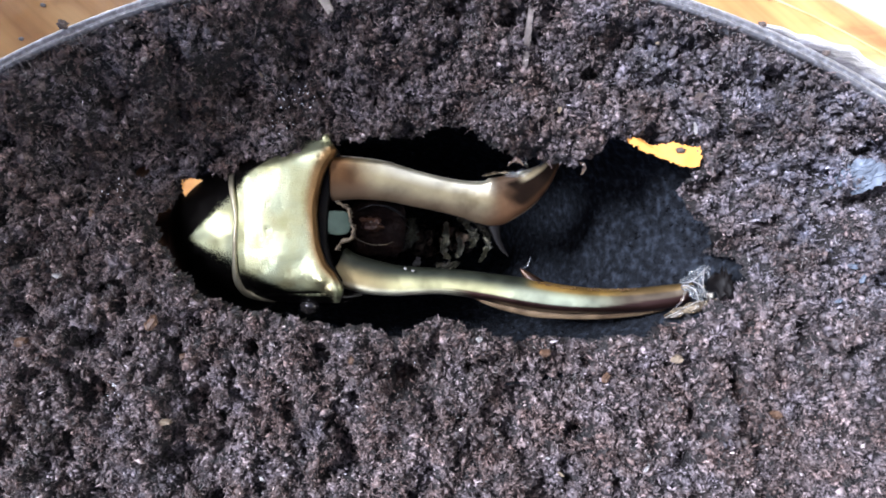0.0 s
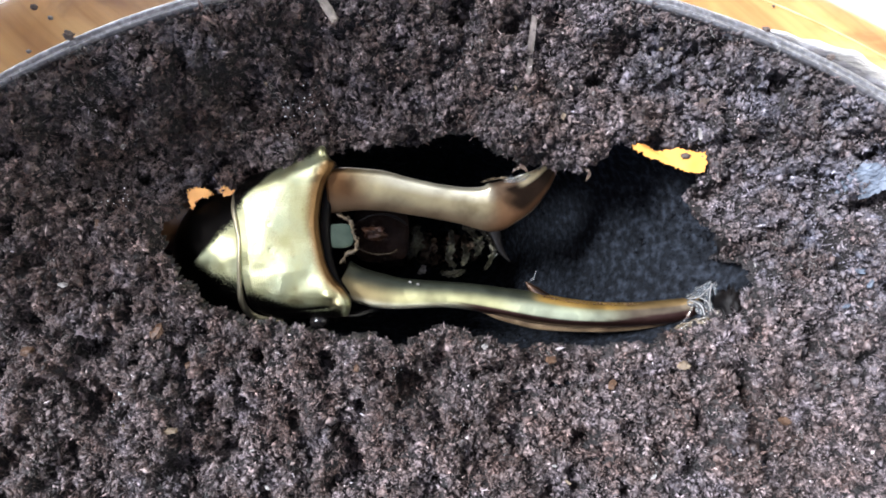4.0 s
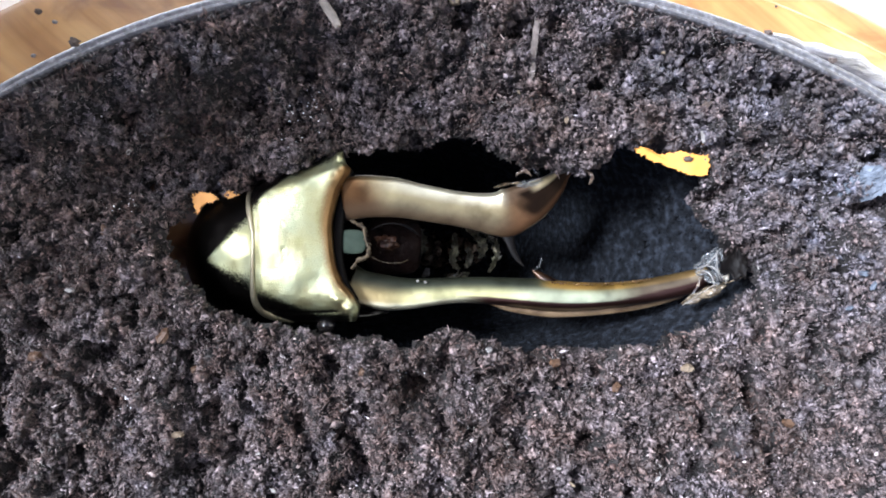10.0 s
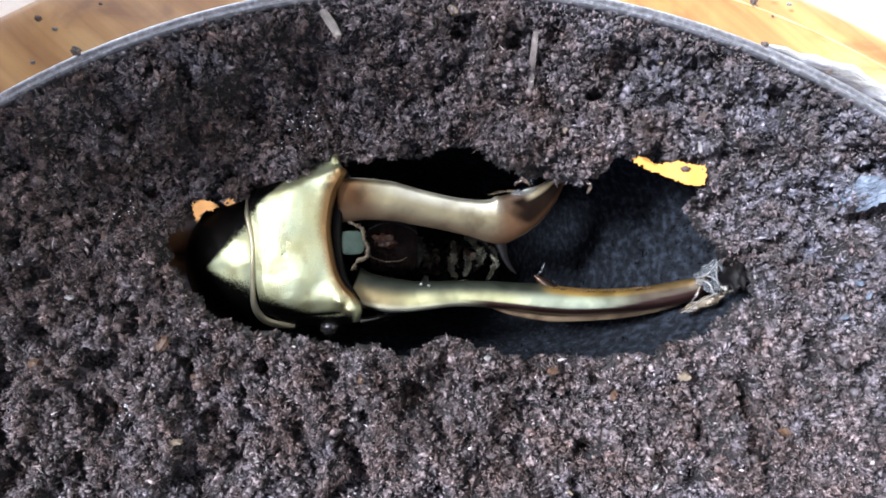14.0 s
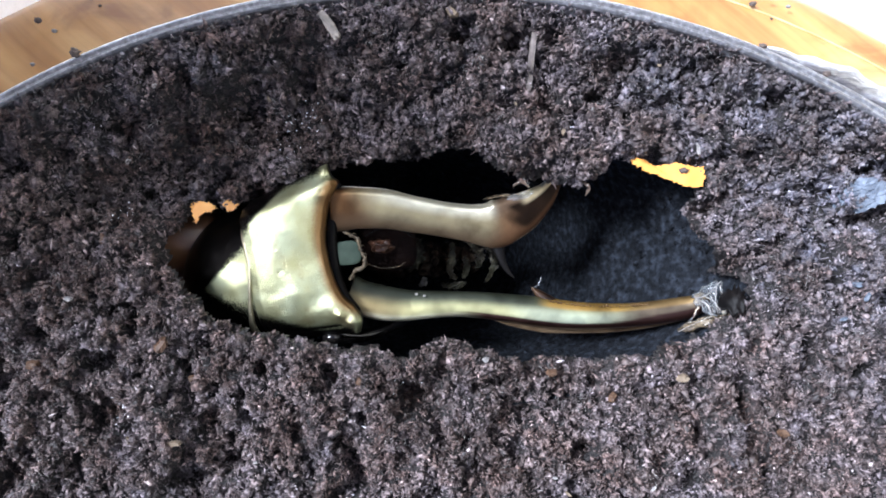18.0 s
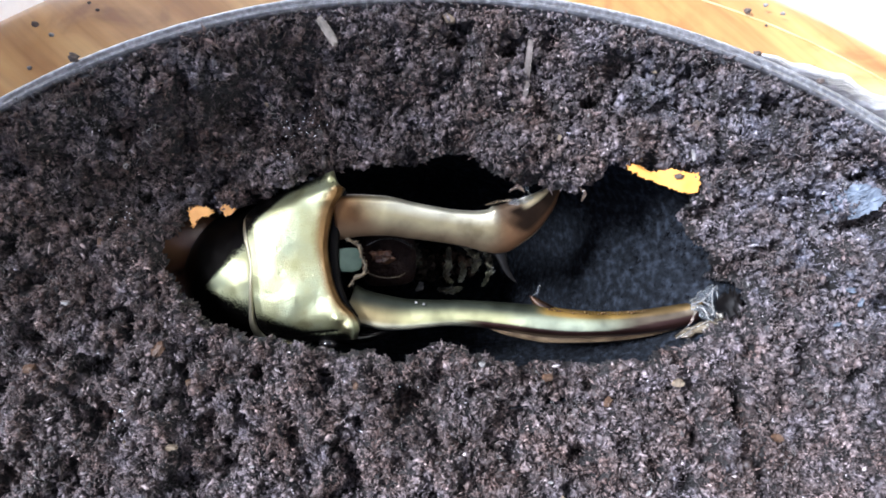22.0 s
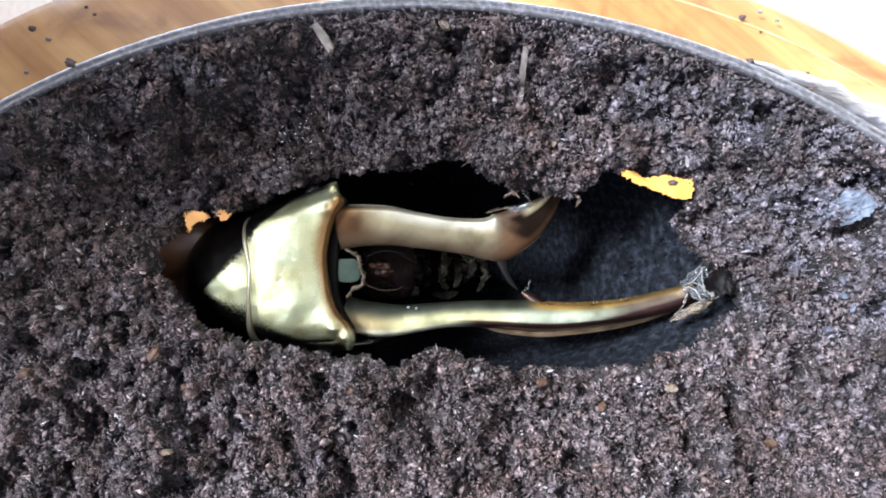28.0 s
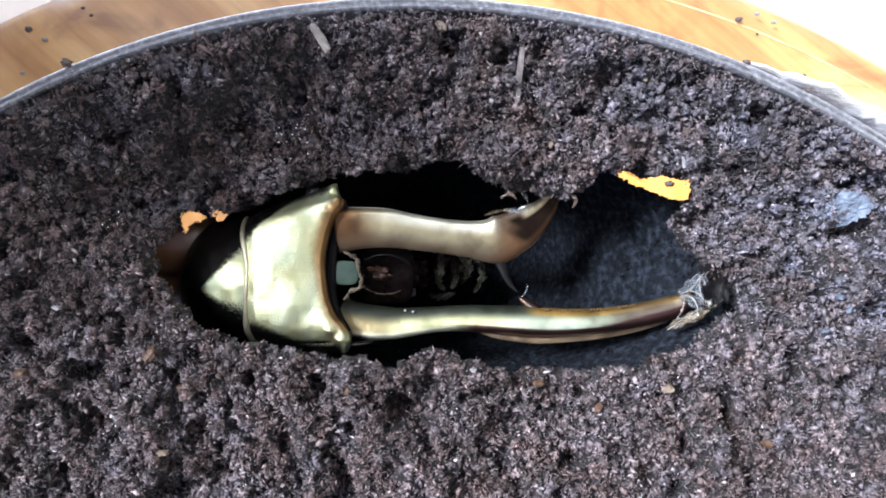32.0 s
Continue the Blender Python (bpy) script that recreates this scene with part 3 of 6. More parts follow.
def soil_sheet():
    xs = np.unique(np.concatenate([np.arange(-72, -46, 2.0), np.arange(-46, 46, 0.24), np.arange(46, 72, 2.0)]))
    ys = np.unique(np.concatenate([np.arange(TUB_Y - TUB_R, -32, 2.0), np.arange(-32, 23, 0.24)]))
    gx, gy = np.meshgrid(xs, ys)
    d0 = hole_distance(gx, gy)
    d = d0 + 0.7 * (vnoise(gx, gy, 0.9, 3) - 0.5)
    z = soil_height(gx, gy, d0) - edge_drop(d) - 0.8 + 0.5 * (vnoise(gx, gy, 0.42, 1) - 0.5) + 0.3 * (TABLE[(gx * 40).astype(int) % 64, (gy * 40).astype(int) % 64, 2] - 0.5)
    r = np.hypot(gx - TUB_X, gy - TUB_Y)
    keep = (d > -0.55) & (r < TUB_R - 0.35)
    idx = np.arange(gx.size).reshape(gx.shape)
    q = keep[:-1, :-1] & keep[1:, :-1] & keep[:-1, 1:] & keep[1:, 1:]
    a, b, c, e = idx[:-1, :-1][q], idx[:-1, 1:][q], idx[1:, 1:][q], idx[1:, :-1][q]
    tris = np.concatenate([np.stack([a, b, c], 1), np.stack([a, c, e], 1)])
    used = np.unique(tris)
    back = np.zeros(gx.size, int)
    back[used] = np.arange(len(used))
    v = np.stack([gx.ravel(), gy.ravel(), z.ravel()], 1)[used]
    # the packed soil behind the tub's wall, down to its bottom
    k, o, ring = 160, len(v), []
    for r0, z0 in ((TUB_R - 1.4, -2.5), (TUB_R - 0.75, 0.2), (TUB_R - 6.4, TOP + 1.6), (0.5, TOP + 1.6)):
        a = np.arange(k) * 2 * math.pi / k
        ring.append(np.stack([TUB_X + r0 * np.cos(a), TUB_Y + r0 * np.sin(a), np.full(k, z0)], 1))
    i, j = np.arange(k), (np.arange(k) + 1) % k
    side = [np.concatenate([np.stack([o + q * k + i, o + q * k + j, o + q * k + k + j], 1), np.stack([o + q * k + i, o + q * k + k + j, o + q * k + k + i], 1)]) for q in range(3)]
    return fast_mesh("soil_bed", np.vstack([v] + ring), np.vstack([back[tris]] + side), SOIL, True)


thing("soil_bed", soil_sheet(), (0, 0, 0), "dark damp crumbly soil filling the tub, blackened as shade between clumps", "soil", kind="structure")


def hollow_depth(x):
    """Depth of the hollow along its length: shallow where it ends, deepest in the middle."""
    return 12.5 + 25.0 * np.clip((23 - x) / 15, 0, 1) ** 1.3


def chamber():
    """The hollow that the beetle made: a smooth oval bowl under the soil."""
    n, k = 40, 120
    verts, faces = [], []
    for i in range(n + 1):
        u = i / n
        for j in range(k):
            a = 2 * math.pi * j / k
            ax = 28.5 if math.cos(a) > 0 else 31
            ay = 13.5 if math.sin(a) > 0 else 13.0
            x, y = -0.5 + ax * u * math.cos(a), -0.8 + ay * u * math.sin(a)
            z = -2.6 - 6.5 * float(steep_side(x, y)) - float(hollow_depth(x)) * math.sqrt(max(0.0, 1 - u ** 3.0))
            g = 0.7 * (float(vnoise(np.array(x), np.array(y), 4.0, 1)) - 0.5) + 0.35 * (float(vnoise(np.array(x), np.array(y), 1.2, 2)) - 0.5)
            verts.append((x, y, z + g * (1 - u ** 6)))
    for i in range(n):
        for j in range(k):
            p, q = i * k + j, i * k + (j + 1) % k
            faces.append((p, q, q + k, p + k))
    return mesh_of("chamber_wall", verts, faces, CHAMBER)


thing("chamber_wall", chamber(), (0, 0, 0), "smooth compacted soil wall of the hollow, darkened as if shaded", "soil", kind="structure")

# grains of soil
ICO_V, ICO_F = [], []
bm = bmesh.new()
bmesh.ops.create_icosphere(bm, subdivisions=1, radius=1.0)
ICO_V = np.array([v.co[:] for v in bm.verts])
ICO_F = np.array([[v.index for v in f.verts] for f in bm.faces])
bm.free()


bm = bmesh.new()
bmesh.ops.create_icosphere(bm, subdivisions=2, radius=1.0)
CLUMP_V = np.array([v.co[:] for v in bm.verts])
CLUMP_F = np.array([[v.index for v in f.verts] for f in bm.faces])
bm.free()
OCT_V = np.array([(1, 0, 0), (0, 1, 0), (-1, 0, 0), (0, -1, 0), (0, 0, 1), (0, 0, -1)], float)
OCT_F = np.array([(0, 1, 4), (1, 2, 4), (2, 3, 4), (3, 0, 4), (1, 0, 5), (2, 1, 5), (3, 2, 5), (0, 3, 5)])
FIB_V = np.array([(-1, -1, -0.6), (-1, 1, -0.6), (-1, 0, 1), (0, -1, -0.6), (0, 1, -0.6), (0, 0, 1), (1, -1, -0.6), (1, 1, -0.6), (1, 0, 1)], float)
FIB_F = np.array([(0, 1, 4), (0, 4, 3), (1, 2, 5), (1, 5, 4), (2, 0, 3), (2, 3, 5), (3, 4, 7), (3, 7, 6), (4, 5, 8), (4, 8, 7), (5, 3, 6), (5, 6, 8), (0, 2, 1), (6, 7, 8)])


def grains(name, x, y, z, dims, mat, seed, shape=(ICO_V, ICO_F), rough=(0.45, 1.0), lie=1.0, clumpy=False):
    """Many small broken pieces as one mesh; dims: half sizes along three axes; lie: how steeply they may stand."""
    g = np.random.default_rng(seed)
    n = len(x)
    sv, sf = shape
    kinds = sv[None] * (rough[0] + rough[1] * g.random((40, len(sv), 1))) + g.normal(size=(40, len(sv), 3)) * 0.12
    if clumpy:
        kinds = []
        for q in range(40):
            w = []
            for a in sv:
                p = Vector(a)
                k = 1 + 0.75 * noise.noise(1.3 * p + Vector((7.0 * q, 0, 0))) + 0.75 * noise.noise(3.1 * p + Vector((0, 5.0 * q, 0))) + 0.5 * noise.noise(7.0 * p + Vector((0, 0, 3.0 * q)))
                w.append(tuple(p * k))
            kinds.append(w)
        kinds = np.array(kinds) + g.normal(size=(40, len(sv), 3)) * 0.05
    if shape[0] is FIB_V:
        kinds[:, 3:6, 1:] += g.normal(size=(40, 1, 2)) * 1.6
    v = kinds[g.integers(0, 40, n)] * dims[:, None, :]
    yaw, tip, roll = g.uniform(0, 2 * math.pi, n), g.normal(0, 0.55 * lie, n), g.uniform(0, 2 * math.pi, n)
    cy, sy, ct, st, cr, sr = np.cos(yaw), np.sin(yaw), np.cos(tip), np.sin(tip), np.cos(roll), np.sin(roll)
    R = np.stack([cy * ct, cy * st * sr - sy * cr, cy * st * cr + sy * sr, sy * ct, sy * st * sr + cy * cr, sy * st * cr - cy * sr, -st, ct * sr, ct * cr], 1).reshape(n, 3, 3)
    v = np.einsum("nij,nkj->nki", R, v) + np.stack([x, y, z], 1)[:, None, :]
    f = sf[None] + (np.arange(n) * len(sv))[:, None, None]
    return fast_mesh(name, v.reshape(-1, 3), f.reshape(-1, 3), mat)


def soil_places(g, n, box, edge=-0.6):
    x, y = g.uniform(box[0], box[1], n), g.uniform(box[2], box[3], n)
    d = hole_distance(x, y)
    dn = d + 0.7 * (vnoise(x, y, 0.9, 3) - 0.5)
    ok = (dn > edge) & (np.hypot(x - TUB_X, y - TUB_Y) < TUB_R - 0.5)
    x, y, d, dn = x[ok], y[ok], d[ok], dn[ok]
    return x, y, soil_height(x, y, d) - edge_drop(dn), len(x)


def scatter_soil():
    g = np.random.default_rng(11)
    box = (-40, 40, -24.5, 21.5)
    # clumps: rough, fluffy crumbs packed side by side, with dark gaps
    step = 0.74
    px, py = np.meshgrid(np.arange(box[0], box[1], step), np.arange(box[2], box[3], step))
    cx, cy = px.ravel() + g.uniform(-0.36, 0.36, px.size), py.ravel() + g.uniform(-0.36, 0.36, px.size)
    d = hole_distance(cx, cy)
    dn = d + 0.7 * (vnoise(cx, cy, 0.9, 3) - 0.5)
    ok = (dn > -0.35) & (np.hypot(cx - TUB_X, cy - TUB_Y) < TUB_R - 0.75)
    cx, cy, d, dn = cx[ok], cy[ok], d[ok], dn[ok]
    m = len(cx)
    rad = np.clip(np.exp(g.normal(-1.22, 0.4, m)), 0.14, 0.52)
    cz = soil_height(cx, cy, d) - edge_drop(dn) + g.uniform(-1.0, 0.35, m) - 0.2 * rad
    dims = np.stack([rad * g.uniform(0.8, 1.25, m), rad * g.uniform(0.7, 1.0, m), rad * g.uniform(0.7, 1.05, m)], 1)
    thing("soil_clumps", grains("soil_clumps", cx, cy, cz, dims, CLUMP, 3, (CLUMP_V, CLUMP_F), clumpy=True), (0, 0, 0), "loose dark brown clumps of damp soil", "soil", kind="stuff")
    # broken flakes and fuzz: on the clumps and in the gaps between them
    def crust(n, share):
        k = int(n * share)
        c = g.integers(0, m, k)
        way = g.normal(size=(k, 3))
        way[:, 2] = 0.3 + 1.2 * np.abs(way[:, 2])
        way /= np.linalg.norm(way, axis=1)[:, None]
        reach = rad[c] * g.uniform(0.85, 1.25, k)
        x, y, z, q = soil_places(g, int((n - k) * 1.25), box, -0.45)
        z = z + g.uniform(-0.75, 0.25, q)
        return np.concatenate([cx[c] + reach * way[:, 0], x]), np.concatenate([cy[c] + reach * way[:, 1], y]), np.concatenate([cz[c] + reach * way[:, 2], z]), k + q

    x, y, z, n = crust(154000, 0.58)
    size = np.minimum(np.exp(g.normal(-2.3, 0.5, n)), 0.26)
    dims = np.stack([size * g.uniform(0.8, 2.2, n), size * g.uniform(0.5, 1.15, n), size * g.uniform(0.25, 0.75, n)], 1)
    thing("soil_flakes", grains("soil_flakes", x, y, z, dims, CRUMB, 4, (OCT_V, OCT_F), (0.4, 1.1), 1.5), (0, 0, 0), "fine brown flakes of rotted wood", "soil", kind="stuff")
    # broken blocky chips between the clumps
    x, y, z, n = soil_places(g, 9000, box, -0.2)
    size = np.exp(g.normal(-1.75, 0.4, n)) * (0.85 + 0.35 * np.clip((x + 10) / 35, 0, 1))
    dims = np.stack([size * g.uniform(0.8, 1.6, n), size * g.uniform(0.6, 1.0, n), size * g.uniform(0.35, 0.8, n)], 1)
    thing("soil_chips", grains("soil_chips", x, y, z + g.uniform(-0.25, 0.45, n), dims, CHIP, 9, (OCT_V, OCT_F), (0.4, 1.1), 1.5), (0, 0, 0), "blocky brown chips of rotted wood in the soil", "soil", kind="stuff")
    # short fibres that make the clumps fuzzy
    x, y, z, n = crust(64000, 0.6)
    size = np.exp(g.normal(-1.85, 0.5, n))
    thick = g.uniform(0.014, 0.048, n)
    dims = np.stack([size, thick, thick * 0.8], 1)
    thing("soil_fibres", grains("soil_fibres", x, y, z + g.uniform(0.0, 0.25, n), dims, CRUMB, 6, (FIB_V, FIB_F), (0.7, 0.5), 1.6), (0, 0, 0), "short brown plant fibres in the soil", "soil", kind="stuff")
    # the rest of the tub
    n = 7000
    x, y = g.uniform(-70, 70, n), g.uniform(TUB_Y - TUB_R, 20, n)
    ok = (np.hypot(x - TUB_X, y - TUB_Y) < TUB_R - 1.2) & ((np.abs(x) > 39.5) | (y < -24))
    x, y = x[ok], y[ok]
    n = len(x)
    size = np.exp(g.normal(-0.8, 0.4, n))
    dims = np.stack([size * g.uniform(0.7, 1.5, n), size * g.uniform(0.6, 1.1, n), size * 0.6], 1)
    thing("coarse_soil", grains("coarse_soil", x, y, soil_height(x, y), dims, CRUMB, 5), (0, 0, 0), "loose dark soil crumbs across the tub", "soil", kind="stuff")
    # crumbs and frosted fibres that cling to the inside of the rim
    n = 2600
    a, out = g.uniform(math.radians(20), math.radians(160), n), np.abs(g.normal(0, 0.55, n))
    x, y = TUB_X + (TUB_R - 0.3 - out) * np.cos(a), TUB_Y + (TUB_R - 0.3 - out) * np.sin(a)
    size = np.exp(g.normal(-2.1, 0.45, n))
    dims = np.stack([size * g.uniform(0.8, 2.4, n), size * g.uniform(0.4, 1.0, n), size * 0.6], 1)
    thing("rim_crumbs", grains("rim_crumbs", x, y, 1.75 - 0.7 * out + g.uniform(-0.3, 0.25, n), dims, CRUMB, 14, (OCT_V, OCT_F), (0.4, 1.1), 1.5), (0, 0, 0), "brown soil crumbs clinging to the rim", "soil", kind="stuff")
    a = np.concatenate([g.normal(math.radians(c), 1.2 * math.pi / 180, 26) for c in (112, 116.5, 119, 105, 94)] + [g.uniform(math.radians(60), math.radians(125), 120)])
    n = len(a)
    out = np.abs(g.normal(0, 0.5, n))
    x, y = TUB_X + (TUB_R - 0.2 - out) * np.cos(a), TUB_Y + (TUB_R - 0.2 - out) * np.sin(a)
    dims = np.stack([g.uniform(0.1, 0.45, n), np.full(n, 0.026), np.full(n, 0.022)], 1)
    thing("rim_fibres", grains("rim_fibres", x, y, 1.95 - 0.6 * out + g.uniform(-0.2, 0.25, n), dims, WHITE_BIT, 15, (FIB_V, FIB_F), (0.8, 0.4), 1.6), (0, 0, 0), "pale frosted fibres along the rim", "mould", kind="stuff")
    # dew in small clusters
    centres = np.array(((-27.4, -13.9), (-26.6, -13.2), (-11.9, 12.2), (-11.3, 10.5), (-14.2, 10.4), (-13.8, 9.2), (-27.6, 2.7), (-3.2, -11.4)))
    c = centres[g.integers(0, len(centres), 120)] + g.normal(0, 0.6, (120, 2))
    d = hole_distance(c[:, 0], c[:, 1])
    c, d = c[d > 0.3], d[d > 0.3]
    size = g.uniform(0.025, 0.07, len(c))
    thing("dew_drops", grains("dew_drops", c[:, 0], c[:, 1], soil_height(c[:, 0], c[:, 1], d) + g.uniform(0.25, 0.6, len(c)), np.stack([size] * 3, 1), DEW, 10, (ICO_V, ICO_F), (1.0, 0.05)), (0, 0, 0), "tiny bright dew drops on the soil", "dew", kind="stuff")
    # pale mould threads in tufts
    cx, cy, _, m = soil_places(g, 110, (-40, 40, -24, 19), 0.4)
    k = 9
    x, y = np.repeat(cx, k) + g.normal(0, 0.45, m * k), np.repeat(cy, k) + g.normal(0, 0.45, m * k)
    d = hole_distance(x, y)
    dims = np.stack([g.uniform(0.06, 0.35, m * k), np.full(m * k, 0.022), np.full(m * k, 0.02)], 1)
    thing("mould_threads", grains("mould_threads", x, y, soil_height(x, y, d) + g.uniform(0.3, 0.7, m * k), dims, WHITE_BIT, 8, (FIB_V, FIB_F), (0.8, 0.4), 1.6), (0, 0, 0), "fine white mould threads on the soil", "mould", kind="stuff")


scatter_soil()

def scatter_floor():
    """Fine dust and crumbs on the floor of the hollow."""
    g = np.random.default_rng(31)
    n = 9000
    a, u = g.uniform(0, 2 * math.pi, n), np.sqrt(g.random(n)) * 0.93
    ax, ay = np.where(np.cos(a) > 0, 28.5, 31.0), np.where(np.sin(a) > 0, 13.5, 13.0)
    x, y = -0.5 + ax * u * np.cos(a), -0.8 + ay * u * np.sin(a)
    z = -2.6 - 6.5 * steep_side(x, y) - hollow_depth(x) * np.sqrt(np.maximum(0, 1 - u ** 3.0)) + (0.7 * (vnoise(x, y, 4.0, 1) - 0.5) + 0.35 * (vnoise(x, y, 1.2, 2) - 0.5)) * (1 - u ** 6)
    size = np.exp(g.normal(-2.2, 0.5, n))
    dims = np.stack([size * 1.4, size, size * 0.6], 1)
    thing("chamber_dust", grains("chamber_dust", x, y, z + 0.03, dims, CHAMBER, 32, (OCT_V, OCT_F)), (0, 0, 0), "fine soil dust on the hollow's floor, darkened as if shaded", "soil", kind="stuff")


scatter_floor()

# ---- the beetle ----
BASE = (-13.4, -2.1, -13.0)
HEAD_AT = (-13.42, -2.16, -3)
JAW_L_AT = (-7.83, -5.64, -5)
JAW_U_AT = (-8.21, 2.33, -5)


def rel(p, q):
    return tuple(a - b for a, b in zip(p, q))


HEAD_BACK = [(-13.2, -8.5), (-14.7, -7.75), (-15.3, -6.9), (-15.5, -5.7), (-15.55, -4.25), (-15.55, -2.85), (-15.5, -1.45), (-15.65, 0.0), (-15.9, 1.4), (-16.1, 2.35), (-16.1, 2.8), (-16.05, 3.25), (-15.8, 3.8)]
HEAD_FRONT = [(-7.2, -8.2), (-6.95, -7.1), (-7.5, -5.85), (-8.35, -4.85), (-8.9, -3.5), (-9.2, -2.0), (-9.35, -0.55), (-9.25, 0.9), (-8.75, 2.95), (-8.1, 4.1), (-7.8, 4.85), (-8.3, 5.35), (-8.6, 6.4)]
# knobs, pits and swellings of the head: x, y, radius, height
HEAD_BUMPS = [(-8.6, -6.3, 0.42, 0.42), (-7.8, -7.15, 0.45, 0.36), (-7.4, -7.75, 0.3, 0.22), (-9.05, -5.5, 0.6, 0.14), (-9.05, 4.2, 0.3, -0.22), (-9.0, 4.2, 0.75, 0.4), (-8.25, 5.0, 0.3, 0.3), (-8.7, 5.35, 0.22, -0.26), (-8.75, 5.95, 0.25, 0.3),
              (-13.2, -0.1, 0.17, -0.06), (-13.15, -2.15, 0.2, -0.08), (-12.9, -2.02, 0.17, -0.05), (-11.9, -3.9, 1.5, 0.24), (-11.8, 1.4, 1.3, 0.18), (-13.9, -1.2, 1.2, 0.14), (-10.6, -1.2, 1.3, -0.2), (-10.4, -4.7, 0.8, -0.16), (-10.6, 3.0, 0.7, -0.14)]


def head_shell():
    """The broad trapezoid head with a hollow front edge and two knobbly horned corners."""
    nu, nv = 84, 132
    back, front = spline(HEAD_BACK, nv + 1), spline(HEAD_FRONT, nv + 1)
    verts, faces, brown, black = [], [], [], []
    for layer in (0, 1):
        for i in range(nu + 1):
            u = i / nu
            for j in range(nv + 1):
                v = 2 * j / nv - 1
                x, y = back[j] + (front[j] - back[j]) * u
                bow = 0.5 - 0.45 * u if v > 0 else 0.5 - 0.25 * u
                side = bow * v * v + (1 - bow) * abs(v) ** (4.0 + 3.0 * u)
                z = -1.65 - (3.6 - 1.9 * u * u) * side - 0.5 * max(0, 0.35 - u) ** 1.5 - 0.55 * max(0, 0.1 - u) * 8 * (0.4 + abs(v))
                z -= 1.25 * step(0.3, 1.2, u) * (1 - 0.75 * abs(v) ** 3)
                edge = step(0.0, 0.05, 1 - u)
                z -= 0.35 * (1 - edge)
                for cx, cy, r, h in HEAD_BUMPS:
                    q = ((x - cx) ** 2 + (y - cy) ** 2) / (r * r)
                    if q < 9:
                        z += h * math.exp(-q)
                z += 0.14 * noise.noise(Vector((0.5 * x, 0.5 * y, 3.0))) * (1 - v ** 8) + 0.05 * noise.noise(Vector((0.95 * x, 0.95 * y, 5.0))) + 0.012 * noise.noise(Vector((1.7 * x, 1.7 * y, 8.0)))
                # the crease along the flank, from the collar to the eye
                z -= 0.22 * math.exp(-((v + 0.8 + 0.06 * u) / 0.035) ** 2) * step(0.95, 0.7, u)
                if layer:
                    z = -6.6 + 0.9 * abs(v) ** 2 + 1.0 * u * abs(v)
                verts.append((x, y, z))
                patch = 0.44 * step(-0.1, 0.5, noise.noise(Vector((0.4 * x + 4.0, 0.35 * y + 2.0, 1.0))) + 0.3 * noise.noise(Vector((1.1 * x, 1.1 * y, 6.0)))) * step(0.1, 0.5, u) * step(1.0, 0.7, abs(v))
                brown.append(max(patch, (0.3 * step(0.45, 0.8, u) + 0.7 * step(0.78, 1.04, u + 0.03 * math.sin(3 * v))) * step(0.95, 0.6, abs(v)), 0.5 * step(0.45, 0.8, -v) * step(0.5, 0.85, u) * step(1.0, 0.9, u)))
                # dark reflections on the flanks and shade in crease and pits, as black colour
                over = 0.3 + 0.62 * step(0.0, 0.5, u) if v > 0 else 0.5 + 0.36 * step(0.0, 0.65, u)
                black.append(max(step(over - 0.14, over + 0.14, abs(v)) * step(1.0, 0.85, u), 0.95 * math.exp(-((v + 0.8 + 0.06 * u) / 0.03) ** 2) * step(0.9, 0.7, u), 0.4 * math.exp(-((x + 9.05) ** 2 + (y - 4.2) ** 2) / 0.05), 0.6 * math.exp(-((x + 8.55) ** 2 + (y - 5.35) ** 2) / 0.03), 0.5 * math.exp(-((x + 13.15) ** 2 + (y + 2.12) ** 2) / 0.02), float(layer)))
    w = nv + 1
    o = (nu + 1) * w
    for i in range(nu):
        for j in range(nv):
            a = i * w + j
            faces.append((a, a + w, a + w + 1, a + 1))
            faces.append((o + a, o + a + 1, o + a + w + 1, o + a + w))
    edge = [j for j in range(w)] + [i * w + nv for i in range(1, nu + 1)] + [nu * w + j for j in range(nv - 1, -1, -1)] + [i * w for i in range(nu - 1, 0, -1)]
    for a, b in zip(edge, edge[1:] + edge[:1]):
        faces.append((a, b, o + b, o + a))
    return verts, faces, brown, black


def dome(cx, cy, cz, rx, ry, rz, nu=28, nv=56, power=2.0, under=0.35):
    """A rounded shell: flattened below."""
    verts, faces = [], []
    for i in range(nu + 1):
        a = math.pi * i / nu
        for j in range(nv):
            b = 2 * math.pi * j / nv
            c, s = math.cos(b), math.sin(b)
            h = math.cos(a)
            verts.append((cx + rx * math.sin(a) * math.copysign(abs(c) ** (2 / power), c), cy + ry * math.sin(a) * math.copysign(abs(s) ** (2 / power), s), cz + rz * (h if h > 0 else h * under)))
    for i in range(nu):
        for j in range(nv):
            p, q = i * nv + j, i * nv + (j + 1) % nv
            faces.append((p, p + nv, q + nv, q))
    return verts, faces


